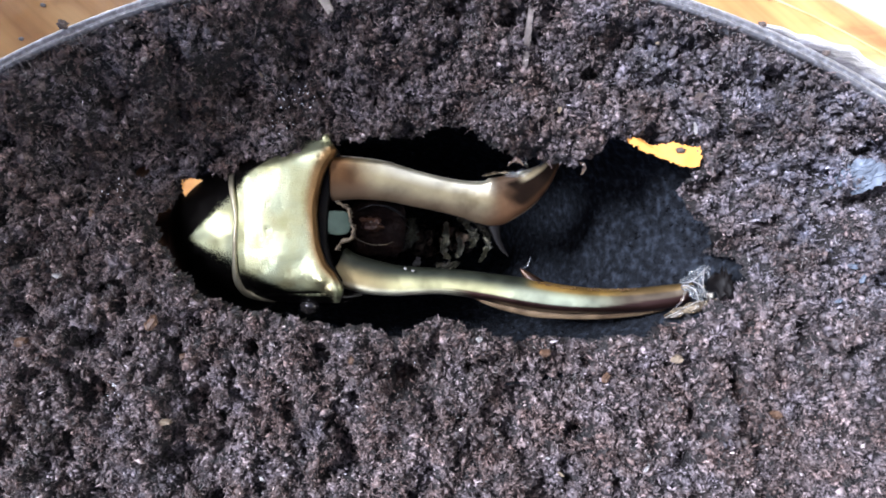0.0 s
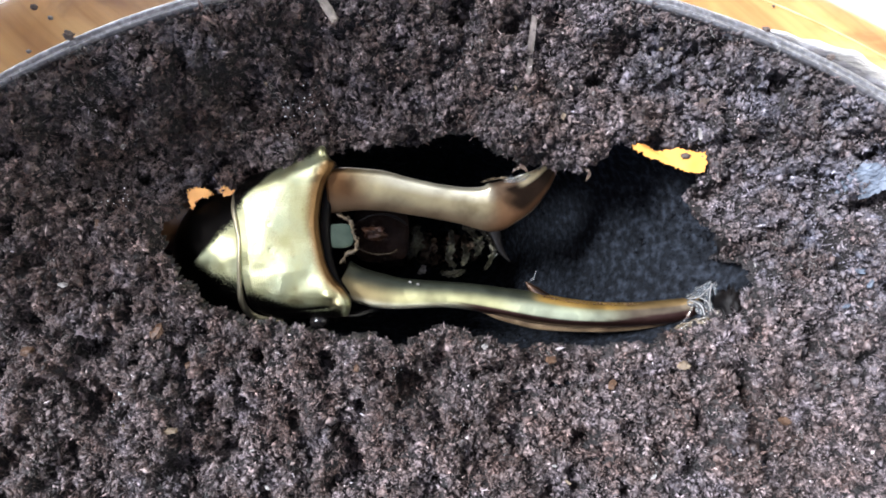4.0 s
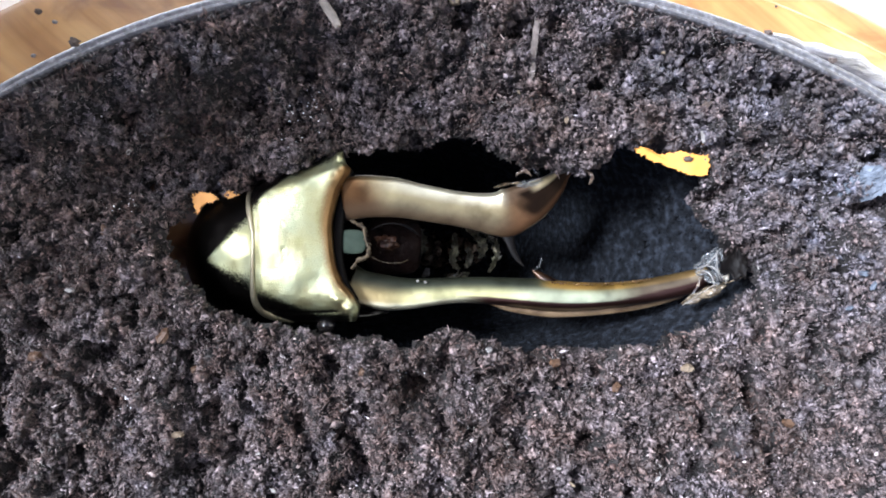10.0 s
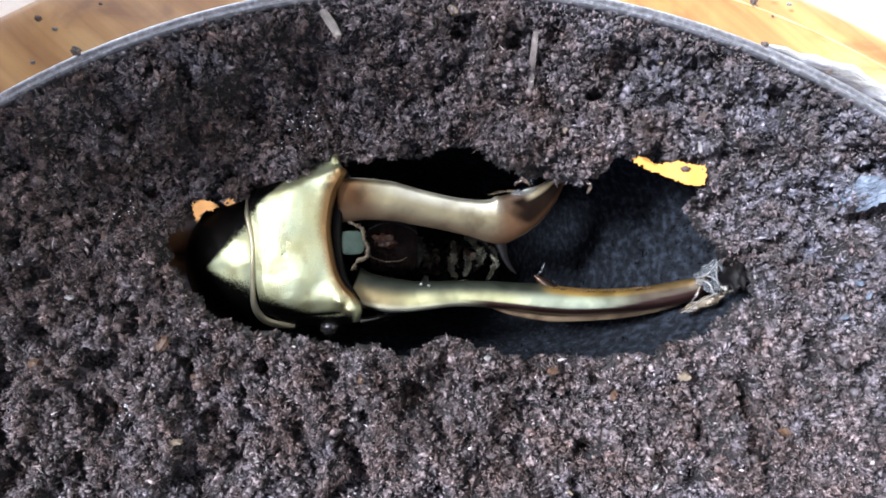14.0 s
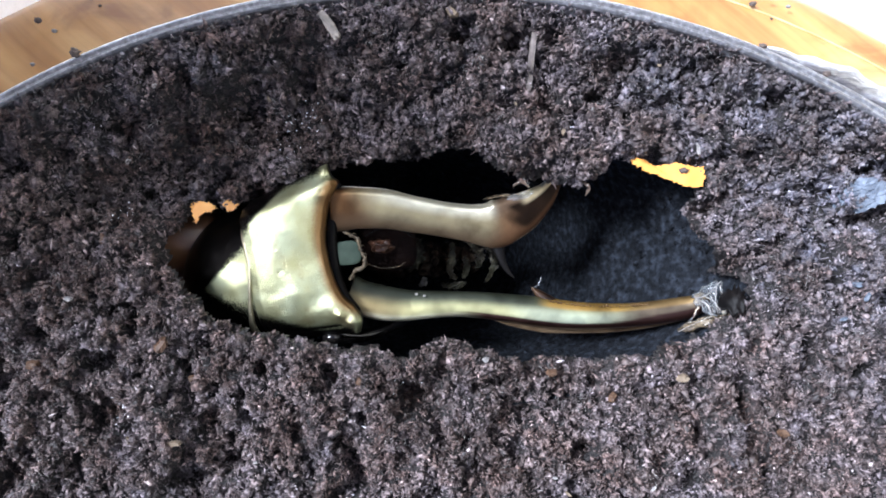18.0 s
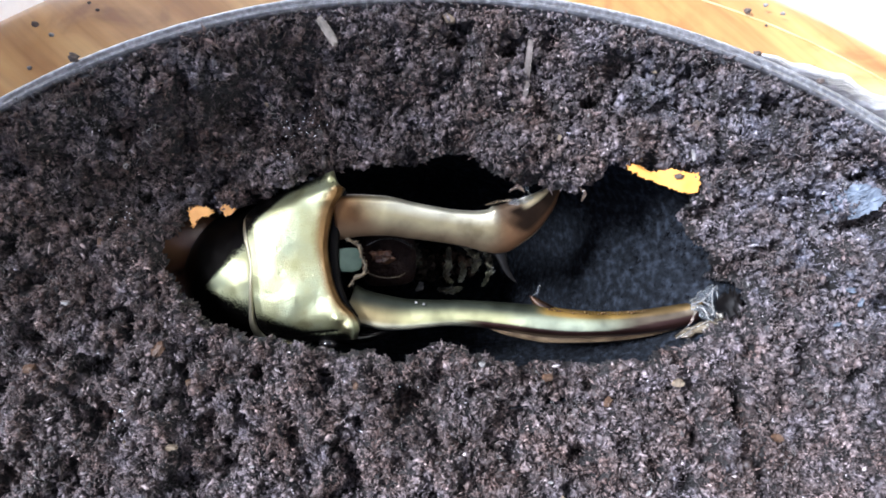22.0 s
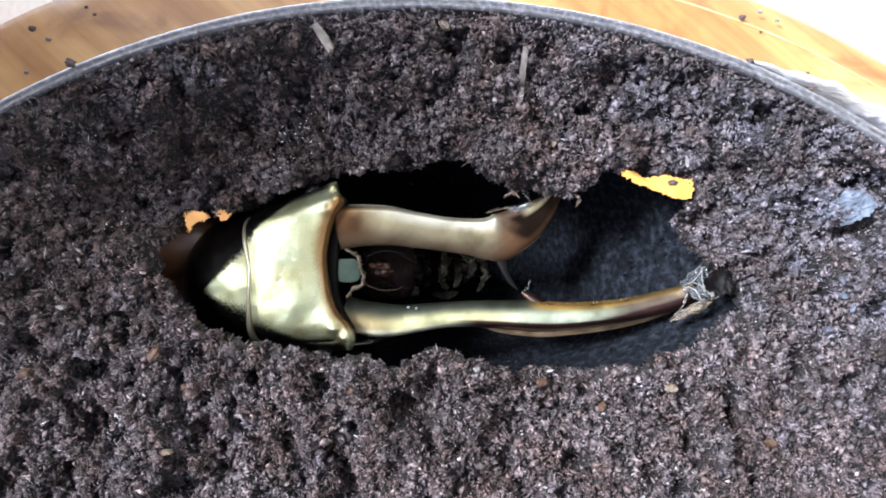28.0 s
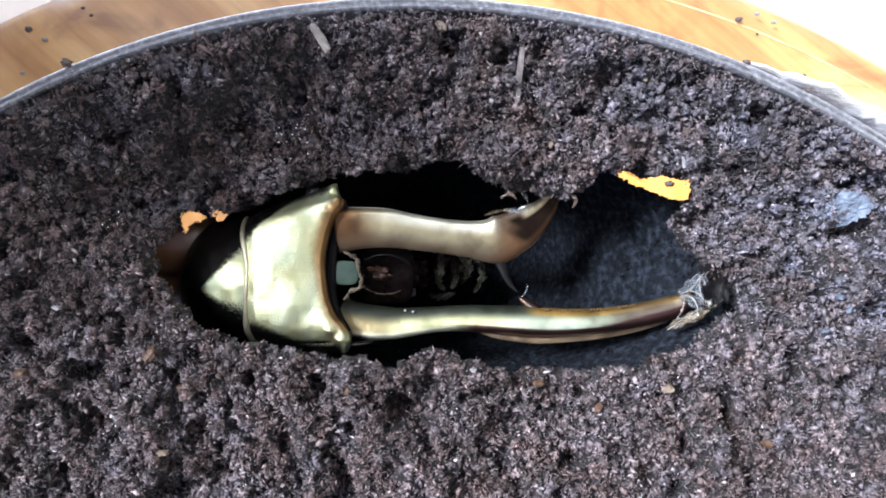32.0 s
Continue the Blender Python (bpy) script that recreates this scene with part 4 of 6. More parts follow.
UPPER = [(-8.6, 2.4, 4.0), (-6.4, 2.62, 3.65), (-4.0, 2.6, 3.45), (-2.0, 2.3, 3.2), (1.0, 1.87, 3.05), (3.2, 1.62, 3.25), (4.6, 1.5, 3.75), (5.6, 1.6, 4.25), (6.6, 2.0, 4.0), (8.1, 2.85, 3.4), (9.6, 4.1, 2.25), (10.8, 5.6, 1.1), (12.2, 7.0, 0.8), (13.2, 8.0, 0.3)]
LOWER = [(-8.3, -5.2, 3.5), (-7.1, -5.55, 3.2), (-5.0, -5.82, 3.1), (-3.0, -5.82, 2.76), (-1.4, -5.63, 2.54), (1.0, -5.35, 2.31), (3.5, -5.25, 2.4), (6.0, -5.3, 2.55), (8.5, -5.38, 2.75), (11.1, -5.45, 2.6), (13.6, -5.33, 2.36), (16.1, -5.05, 2.2), (18.6, -4.6, 2.15), (21.0, -4.03, 2.15), (22.5, -3.5, 1.9), (23.5, -2.75, 1.3)]


def blade(rows, z0, z1, zref, crest, power, tall, n=120, k=48):
    """A jaw with its ridge off the middle: rows of x, y and width as they look at height zref, rising from z0 to z1.
    crest: where the ridge runs at either end, from -1 to 1 across. Also returns x and the place across of each vertex."""
    m, line = len(rows), []
    for i, (x, y, w) in enumerate(rows):
        z = z0 + (z1 - z0) * (i / (m - 1)) ** 1.5
        f = (62.6 - z) / (62.6 - zref)
        line.append((0.3 + (x - 0.3) * f, y * f, z, w * f))
    c = spline(line, n)
    d = np.gradient(c[:, :2], axis=0)
    d /= np.linalg.norm(d, axis=1)[:, None] + 1e-9
    verts, faces, across = [], [], []
    for i in range(n):
        r = crest[0] + (crest[1] - crest[0]) * i / (n - 1)
        w = max(c[i, 3], 0.05) / 2
        for j in range(k):
            a = 2 * math.pi * j / k
            u, up = math.cos(a), math.sin(a) >= 0
            q = (u - r) / (1 - r) if u > r else (r - u) / (1 + r)
            h = (1 - min(1.0, q) ** power) ** (1 / 1.7)
            wob = 0.008 * noise.noise(Vector((0.7 * c[i, 0], 2.0 * u, 5.0 * r)))
            verts.append((c[i, 0] - d[i, 1] * u * w, c[i, 1] + d[i, 0] * u * w, c[i, 2] + (tall * h + wob if up else -0.5 * tall * math.sqrt(max(0.0, 1 - u * u))) * w))
            across.append((c[i, 0], u if up else math.copysign(1, u)))
    for i in range(n - 1):
        for j in range(k):
            a, b = i * k + j, i * k + (j + 1) % k
            faces.append((a, b, b + k, a + k))
    faces.append(tuple(range(k))[::-1])
    faces.append(tuple((n - 1) * k + j for j in range(k)))
    return verts, faces, across


def step(a, b, x):
    q = min(1.0, max(0.0, (x - a) / (b - a)))
    return q * q * (3 - 2 * q)


def blend(a, b, f):
    return tuple(p + (q - p) * f for p, q in zip(a, b))


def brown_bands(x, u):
    """Colours of the brown jaw: orange-brown root, tan shaft, dark red-brown elbow, cream tip, and a painted outer
    highlight.
    """
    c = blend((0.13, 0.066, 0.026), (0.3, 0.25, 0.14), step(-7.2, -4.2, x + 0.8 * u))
    # highlight along the outer edge, painted into the colour
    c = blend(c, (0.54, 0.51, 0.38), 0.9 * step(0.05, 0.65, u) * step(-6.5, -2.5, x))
    # darker towards the inner edge
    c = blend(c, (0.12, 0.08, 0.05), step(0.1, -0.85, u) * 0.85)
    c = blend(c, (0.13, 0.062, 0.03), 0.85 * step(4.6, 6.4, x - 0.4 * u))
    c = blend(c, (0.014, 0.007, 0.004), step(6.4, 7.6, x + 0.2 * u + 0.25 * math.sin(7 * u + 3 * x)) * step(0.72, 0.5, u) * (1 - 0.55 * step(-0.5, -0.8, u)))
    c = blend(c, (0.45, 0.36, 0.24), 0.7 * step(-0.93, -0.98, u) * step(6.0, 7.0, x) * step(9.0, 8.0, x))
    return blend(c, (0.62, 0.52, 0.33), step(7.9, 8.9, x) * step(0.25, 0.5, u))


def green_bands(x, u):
    """Colours of the green jaw: olive root with a painted highlight, pale green face, golden inner rim, dark brown
    outer side.
    """
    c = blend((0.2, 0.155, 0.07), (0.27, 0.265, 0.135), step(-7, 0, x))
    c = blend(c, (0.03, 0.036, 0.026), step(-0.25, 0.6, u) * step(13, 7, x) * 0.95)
    # bright lower edge near the root: a highlight painted in
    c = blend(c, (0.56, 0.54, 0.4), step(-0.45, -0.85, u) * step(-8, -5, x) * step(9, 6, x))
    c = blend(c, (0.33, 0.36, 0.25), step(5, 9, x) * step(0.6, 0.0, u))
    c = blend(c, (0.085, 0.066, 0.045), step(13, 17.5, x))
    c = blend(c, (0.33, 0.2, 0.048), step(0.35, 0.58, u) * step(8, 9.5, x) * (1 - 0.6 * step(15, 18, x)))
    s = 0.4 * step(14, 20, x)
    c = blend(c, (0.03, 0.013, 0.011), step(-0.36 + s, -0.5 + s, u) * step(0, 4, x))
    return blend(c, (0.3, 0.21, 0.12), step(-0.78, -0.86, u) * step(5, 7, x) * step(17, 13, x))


def membrane(pts, wide, seed, n=16, m=7, crumple=0.16):
    """A crumpled sheet along a bent line, with a little thickness."""
    c = spline(pts, n)
    verts, faces = [], []
    for layer in (0, 1):
        for i in range(n):
            t = c[min(i + 1, n - 1)] - c[max(i - 1, 0)]
            side = np.cross(t, np.array([0.3, 0.2, 1.0]))
            side /= np.linalg.norm(side) + 1e-9
            for j in range(m):
                s = 2 * j / (m - 1) - 1
                w = wide * (0.35 + 0.65 * math.sin(math.pi * (i + 0.6) / n)) * (1 + 0.25 * math.sin(5 * i + seed))
                f = crumple * math.sin(0.9 * i + 1.7 * j + seed) + crumple * 0.6 * math.sin(1.9 * i - 1.3 * j)
                p = c[i] + side * s * w + np.array([0.4 * f, 0.3 * f, f + 0.25 * wide * s * s - 0.03 * layer])
                verts.append(tuple(p))
    o = n * m
    for i in range(n - 1):
        for j in range(m - 1):
            a = i * m + j
            faces += [(a, a + 1, a + m + 1, a + m), (o + a, o + a + m, o + a + m + 1, o + a + 1)]
    rim = list(range(m)) + [i * m + m - 1 for i in range(1, n)] + [(n - 1) * m + j for j in range(m - 2, -1, -1)] + [i * m for i in range(n - 2, 0, -1)]
    faces += [(b, a, o + a, o + b) for a, b in zip(rim, rim[1:] + rim[:1])]
    return verts, faces


def lump(cx, cy, cz, rx, ry, rz, seed, rough=0.3):
    v, f = dome(0, 0, 0, 1, 1, 1, 14, 24, 2, 0.9)
    out = []
    for x, y, z in v:
        k = 1 + rough * (noise.noise(Vector((2.2 * x + seed, 2.2 * y, 2.2 * z))) + 0.6 * noise.noise(Vector((5 * x, 5 * y + seed, 5 * z))))
        out.append((cx + rx * x * k, cy + ry * y * k, cz + rz * z * k))
    return out, f


def shield():
    """The domed neck shield, with shallow dents and a wavy front."""
    v, f = dome(-16.2, -2.7, -7.9, 6.75, 6.8, 5.7, 64, 120, 2.0)
    out = []
    for x, y, z in v:
        dz = 0.0
        for cx, cy, r, h in ((-18.2, -2.9, 0.7, -0.12), (-17.4, -3.6, 0.8, -0.1), (-16.9, -2.1, 1.6, 0.2)):
            dz += h * math.exp(-((x - cx) / r) ** 2 - ((y - cy) / r) ** 2)
        dz += 0.08 * noise.noise(Vector((0.9 * x, 0.9 * y, 0.3)))
        out.append((x, y, z + dz))
    return out, f


def stag_beetle():
    root = new("stag_beetle")
    root.matrix_basis = pose(*(c * MM for c in BASE))
    root.scale = (1.045, 1.045, 1.045)
    tagged(root, "gold-green metallic stag beetle with long jaws in its soil hollow", "beetle")

    def add(name, vf, mat, at, label="", parent=root, pat=BASE, smooth=True):
        return part(name, mesh_of(name, shift(vf[0], at), vf[1], mat, smooth), parent, rel(at, pat), label)

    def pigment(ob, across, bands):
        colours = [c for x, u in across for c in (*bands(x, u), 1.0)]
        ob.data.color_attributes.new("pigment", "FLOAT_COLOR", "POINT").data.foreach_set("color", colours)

    # body behind the head
    thorax_at = (-16.5, -2.1, -6.0)
    pronotum = add("pronotum", shield(), SHIELD, thorax_at, "black domed neck shield with a bronze highlight painted on its crown")
    # black all round except a bronze wedge, which paints the crown's highlight
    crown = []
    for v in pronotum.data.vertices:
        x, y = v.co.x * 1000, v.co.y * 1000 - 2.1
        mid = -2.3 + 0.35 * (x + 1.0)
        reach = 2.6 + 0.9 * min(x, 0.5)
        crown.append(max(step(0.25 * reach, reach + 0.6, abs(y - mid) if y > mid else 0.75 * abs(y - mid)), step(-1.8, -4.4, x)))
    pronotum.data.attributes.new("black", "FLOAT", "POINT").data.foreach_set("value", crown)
    collar = [(-16.35, 3.3, -5.0, 0.3), (-16.4, 2.6, -3.9, 0.42), (-16.2, 1.45, -2.85, 0.52), (-15.85, 0.0, -2.3, 0.46), (-15.62, -1.25, -2.1, 0.36), (-15.68, -3.0, -2.1, 0.34), (-15.78, -4.9, -2.5, 0.42), (-15.75, -6.5, -3.2, 0.62), (-15.2, -7.55, -4.1, 0.8), (-14.1, -8.1, -4.9, 0.75), (-12.8, -8.4, -5.6, 0.5)]
    add("collar", sweep(collar, 90, 14, 2, 0.9), BRONZE, thorax_at, "raised bronze rim of the neck shield", pronotum, thorax_at)
    rim = [(-22.3, 0.2, -8.2, 0.06), (-22.75, -1.2, -8.0, 0.14), (-22.95, -2.7, -7.9, 0.2), (-22.8, -4.0, -7.95, 0.16), (-22.4, -5.2, -8.1, 0.06)]
    add("hind_rim", sweep(rim, 40, 8, 2, 1.0), BRONZE, thorax_at, "thin pale hind rim of the neck shield", pronotum, thorax_at)
    add("scutellum", dome(-23.4, -2.3, -9.2, 0.9, 0.8, 0.7, 12, 24), JAW_LEDGE, thorax_at, "small olive plate between the wing cases")
    for side in (1, -1):
        at = (-26, -2.1 + 3.4 * side, -9)
        add("wing_case", dome(-27.2, -2.1 + 3.3 * side, -9.2, 8.5, 3.6, 4.2, 20, 40, 2.3), ELYTRA, at, "glossy brown wing case")
    # legs, folded down to the floor of the hollow
    for side in (1, -1):
        y0 = -2.1
        for pts in ([(-13.0, 3.5, -8.5, 1.6), (-8.5, 6.2, -9.0, 1.3), (-4.0, 5.6, -12.0, 0.9), (-1.0, 4.6, -17.5, 0.5), (1.2, 4.2, -22.0, 0.3)],
                    [(-19.0, 4.0, -9.5, 1.7), (-19.5, 7.6, -10.0, 1.3), (-17.5, 8.2, -14.5, 0.9), (-16.0, 7.0, -19.0, 0.5), (-14.5, 6.4, -22.0, 0.3)],
                    [(-25.0, 3.6, -10.5, 1.6), (-28.0, 5.6, -11.0, 1.2), (-25.5, 6.0, -13.5, 0.8), (-23.0, 5.6, -16.0, 0.5), (-21.5, 5.2, -18.5, 0.3)]):
            add("leg", sweep([(x, y0 + side * y, z, w) for x, y, z, w in pts], 30, 10, 2.2, 0.9), BLACK, (pts[0][0], y0 + side * pts[0][1], pts[0][2]), "dark glossy jointed leg")
    # head
    shell = head_shell()
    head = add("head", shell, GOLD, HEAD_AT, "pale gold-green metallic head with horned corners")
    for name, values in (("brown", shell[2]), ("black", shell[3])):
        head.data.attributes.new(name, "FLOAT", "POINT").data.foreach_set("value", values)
    # black strip that stands for the shaded gap between head and lip
    brow = [(-7.8, 4.7, -4.7, 0.6), (-8.45, 3.2, -4.7, 0.9), (-8.95, 0.2, -4.7, 1.05), (-8.95, -2.6, -4.7, 1.05), (-8.4, -4.8, -4.7, 0.9), (-7.3, -6.5, -4.7, 0.6)]
    add("brow", sweep(brow, 60, 14, 2.4, 1.0), DARK_TOOTH, HEAD_AT, "black strip for the shaded gap before the head", head, HEAD_AT)
    for ex, ey in ((-10.75, 5.6), (-9.85, -8.7)):
        add("eye", dome(ex, ey, -5.2, 0.85, 0.75, 0.75, 16, 24, 2.0, 1.0), BLACK, HEAD_AT, "small glossy black eye", head, HEAD_AT)
    plate = dome(-7.7, -1.35, -4.75, 1.2, 1.05, 0.22, 14, 40, 3.2, 1.0)
    add("labrum", plate, LABRUM, HEAD_AT, "pale grey-green upper lip", head, HEAD_AT)
    fringe = [(-7.9, 0.5, -4.75, 0.16), (-7.3, 0.2, -4.65, 0.22), (-6.72, -0.2, -4.6, 0.26), (-6.55, -1.2, -4.6, 0.2), (-6.28, -2.0, -4.55, 0.3), (-6.5, -2.7, -4.55, 0.34), (-7.2, -2.95, -4.6, 0.3), (-7.7, -3.7, -4.75, 0.16)]
    frayed = sweep(fringe, 120, 8, 2, 1.0)
    frayed = ([(x + 0.16 * noise.noise(Vector((4 * x, 4 * y, 5 * z))), y + 0.16 * noise.noise(Vector((5 * y, 4 * x, 4 * z))), z) for x, y, z in frayed[0]], frayed[1])
    bristles = [sweep([(x, y, z, 0.08), (x + 0.12 + 0.2 * math.sin(1.9 * i), y + 0.22 * math.sin(2.3 * i), z + 0.05 * math.sin(3.1 * i), 0.02)], 3, 5) for i, (x, y, z, _) in enumerate(spline(fringe, 90))]
    add("fringe", joined(frayed, *bristles), FRINGE, HEAD_AT, "tan bristly edge of the lip", head, HEAD_AT)
    add("mouth_plate", dome(-4.7, -1.5, -13.5, 2.7, 2.8, 0.9, 16, 40, 4.0), MOUTH_PLATE, HEAD_AT, "smooth dark brown plate under the mouth", head, HEAD_AT)
    add("mouthpart", lump(-5.0, -1.3, -8.0, 0.9, 0.6, 0.5, 2.0, 0.7), MOUTH, HEAD_AT, "reddish-brown brushy mouthpart", head, HEAD_AT)
    palp = [(-6.3, -2.6, -6.5, 0.05), (-5.0, -3.1, -6.3, 0.035), (-3.6, -3.1, -6.2, 0.035), (-2.9, -2.8, -6.4, 0.025)]
    add("palp", sweep(palp, 30, 8, 2, 1.0), FRINGE, HEAD_AT, "thin pale feeler", head, HEAD_AT)
    palp = [(-6.3, -0.2, -6.6, 0.08), (-4.9, 0.35, -6.4, 0.1), (-3.6, 0.3, -6.4, 0.16), (-2.6, -0.15, -6.6, 0.22), (-1.9, -0.7, -6.9, 0.1)]
    add("palp", sweep(palp, 30, 8, 2, 1.0), DULL_BLACK, HEAD_AT, "thin black feeler", head, HEAD_AT)
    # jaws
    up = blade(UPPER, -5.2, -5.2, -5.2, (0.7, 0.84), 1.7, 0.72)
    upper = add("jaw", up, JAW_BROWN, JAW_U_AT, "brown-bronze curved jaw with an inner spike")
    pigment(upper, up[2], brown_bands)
    spike = sweep([(5.5, 0.4, -5.5, 2.0), (5.85, -0.3, -5.35, 1.25), (6.1, -1.0, -5.2, 0.85), (6.35, -1.7, -5.1, 0.62), (6.8, -2.45, -5.0, 0.42), (7.4, -3.05, -4.9, 0.06)], 40, 16, 2.2, 0.42)
    add("tooth", spike, DARK_TOOTH, JAW_U_AT, "bluish-brown spike on the inner side of the jaw", upper, JAW_U_AT)
    # thin pale strip that stands for the ridge's highlight
    add("outer_highlight", sweep([(x, y + 0.485 * w, -4.95, 0.18 - 0.018 * i) for i, (x, y, w) in enumerate(UPPER[:9])], 60, 8, 2, 1.0), JAW_RIM, JAW_U_AT, "pale strip for the highlight along the jaw's outer edge", upper, JAW_U_AT)
    films = ([(4.4, 3.75, -4.5), (5.4, 4.0, -4.3), (6.4, 4.15, -4.1), (7.3, 4.1, -4.0)], [(6.4, 3.95, -3.9), (7.3, 4.05, -3.7), (8.6, 4.5, -3.9)], [(8.3, 4.7, -4.2), (7.8, 5.6, -3.8), (8.4, 6.2, -3.6)], [(9.3, 5.0, -4.3), (9.6, 5.7, -3.9), (9.0, 6.3, -3.6)])
    for i, line in enumerate(films):
        add("skin_flake", membrane(line, (0.12, 0.3, 0.22, 0.16)[i], 11 + i, 12, 4, 0.13), (TISSUE, FILM, FILM, FILM)[i], JAW_U_AT, "dry translucent skin flake", upper, JAW_U_AT, False)
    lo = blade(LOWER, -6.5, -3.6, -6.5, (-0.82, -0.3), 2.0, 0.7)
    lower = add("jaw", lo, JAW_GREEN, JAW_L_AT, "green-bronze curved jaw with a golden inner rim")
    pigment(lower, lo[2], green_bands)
    barb = sweep([(12.0, -4.75, -5.3, 0.4), (10.4, -4.65, -5.3, 0.9), (9.4, -4.35, -5.4, 1.1), (8.5, -3.8, -5.5, 0.8), (7.7, -3.2, -5.5, 0.15)], 30, 12, 2.2, 0.8)
    add("tooth", barb, JAW_TOOTH, JAW_L_AT, "reddish-brown tooth on the jaw", lower, JAW_L_AT)
    add("skin_flake", membrane([(7.9, -3.2, -5.2), (8.2, -2.8, -4.9), (8.4, -2.1, -4.8)], 0.09, 5, 8, 4, 0.04), FILM, JAW_L_AT, "dry skin flake on the tooth", lower, JAW_L_AT, False)
    ledge = sweep([(4.1, -6.4, -7.2, 0.15), (6.1, -6.75, -7.1, 0.6), (8.6, -6.95, -6.9, 0.8), (10.2, -6.95, -6.75, 0.85), (13.6, -6.6, -6.35, 0.8), (16.1, -6.2, -5.9, 0.7), (18.5, -5.65, -5.4, 0.5), (20.8, -4.95, -4.9, 0.2)], 60, 12, 2, 0.5)
    add("outer_ledge", ledge, JAW_LEDGE, JAW_L_AT, "tan ledge along the jaw", lower, JAW_L_AT)
    beads = [dome(x, y + 0.05 * math.sin(4 * i), z, 0.1 + 0.04 * math.sin(7 * i), 0.09 + 0.03 * math.sin(5 * i), 0.075, 6, 8) for i, (x, y, z) in enumerate(spline([(9.4, -4.2, -4.82), (12.0, -4.25, -4.5), (15.0, -4.0, -4.0), (17.5, -3.55, -3.5)], 34))]
    add("inner_edge", joined(*beads), JAW_EDGE, JAW_L_AT, "golden beaded inner edge", lower, JAW_L_AT)
    scraps = (([(20.9, -2.55, -2.3), (21.5, -1.8, -1.4), (22.2, -0.8, -0.7)], 0.5, FILM), ([(21.0, -2.6, -2.2), (21.7, -3.0, -1.3), (22.3, -3.8, -0.9)], 0.5, FILM), ([(21.6, -1.2, -1.0), (22.0, -2.2, -0.6), (22.1, -3.4, -0.7)], 0.35, FILM),
              ([(22.7, -3.9, -1.1), (21.5, -4.6, -1.9), (20.1, -5.5, -2.9)], 0.42, TISSUE), ([(22.9, -3.6, -0.9), (22.1, -4.2, -1.2), (21.4, -4.3, -1.8)], 0.4, TISSUE), ([(22.4, -0.8, -0.6), (22.5, -2.2, -0.3), (22.6, -3.5, -0.5)], 0.09, FILM),
              ([(21.2, -2.4, -1.9), (22.0, -1.5, -0.8), (22.5, -1.0, -0.6)], 0.07, FILM), ([(21.3, -2.8, -1.7), (21.0, -4.2, -2.2), (20.2, -5.6, -2.8)], 0.06, FILM), ([(22.6, -3.6, -0.6), (23.4, -3.3, -0.3), (24.2, -2.9, -0.2)], 0.08, TISSUE))
    for i, (line, wide, mat) in enumerate(scraps):
        add("skin_scrap", membrane(line, wide, 3 + i, 12, 5, 0.11), mat, JAW_L_AT, "crumpled translucent whitish shed skin", lower, JAW_L_AT)
    for line in ([(20.95, -2.5, -2.2), (21.5, -2.1, -1.1), (22.1, -1.0, -0.4), (22.4, -0.7, -0.5)], [(21.0, -2.6, -2.1), (21.6, -2.8, -0.9), (22.0, -3.6, -0.6)], [(22.0, -0.9, -0.4), (22.0, -2.2, -0.2), (22.4, -3.4, -0.4)], [(22.0, -3.7, -0.6), (21.2, -4.6, -1.9), (20.1, -5.6, -2.7)], [(21.5, -2.2, -1.0), (21.9, -2.4, -0.4), (22.5, -3.1, -0.2)]):
        add("skin_strand", sweep([(*p, 0.07 + 0.05 * math.sin(5 * p[0])) for p in line], 20, 6, 2, 0.8), WHITE_BIT, JAW_L_AT, "thin white strand of shed skin", lower, JAW_L_AT)
    add("skin_fold", membrane([(22.2, -2.1, 0.0), (22.8, -2.0, 0.9), (23.3, -1.9, 1.2), (23.8, -1.75, 1.2)], 1.2, 4, 18, 9, 0.035), DARK_TOOTH, JAW_L_AT, "dark glossy fold of shed skin", lower, JAW_L_AT)
    add("skin_drop", lump(22.65, -2.95, 0.2, 0.2, 0.42, 0.2, 5.0, 0.3), JAW_RIM, JAW_L_AT, "small white shiny scrap on the shed skin", lower, JAW_L_AT)
    for gx, gy in ((-1.6, -4.7), (-2.3, -4.6)):
        add("soil_speck", dome(gx, gy, -5.25, 0.15, 0.12, 0.1, 6, 8), WHITE_BIT, JAW_L_AT, "tiny pale soil speck", lower, JAW_L_AT)
    return root, head, upper, lower


BEETLE, HEAD, JAW_U, JAW_L = stag_beetle()


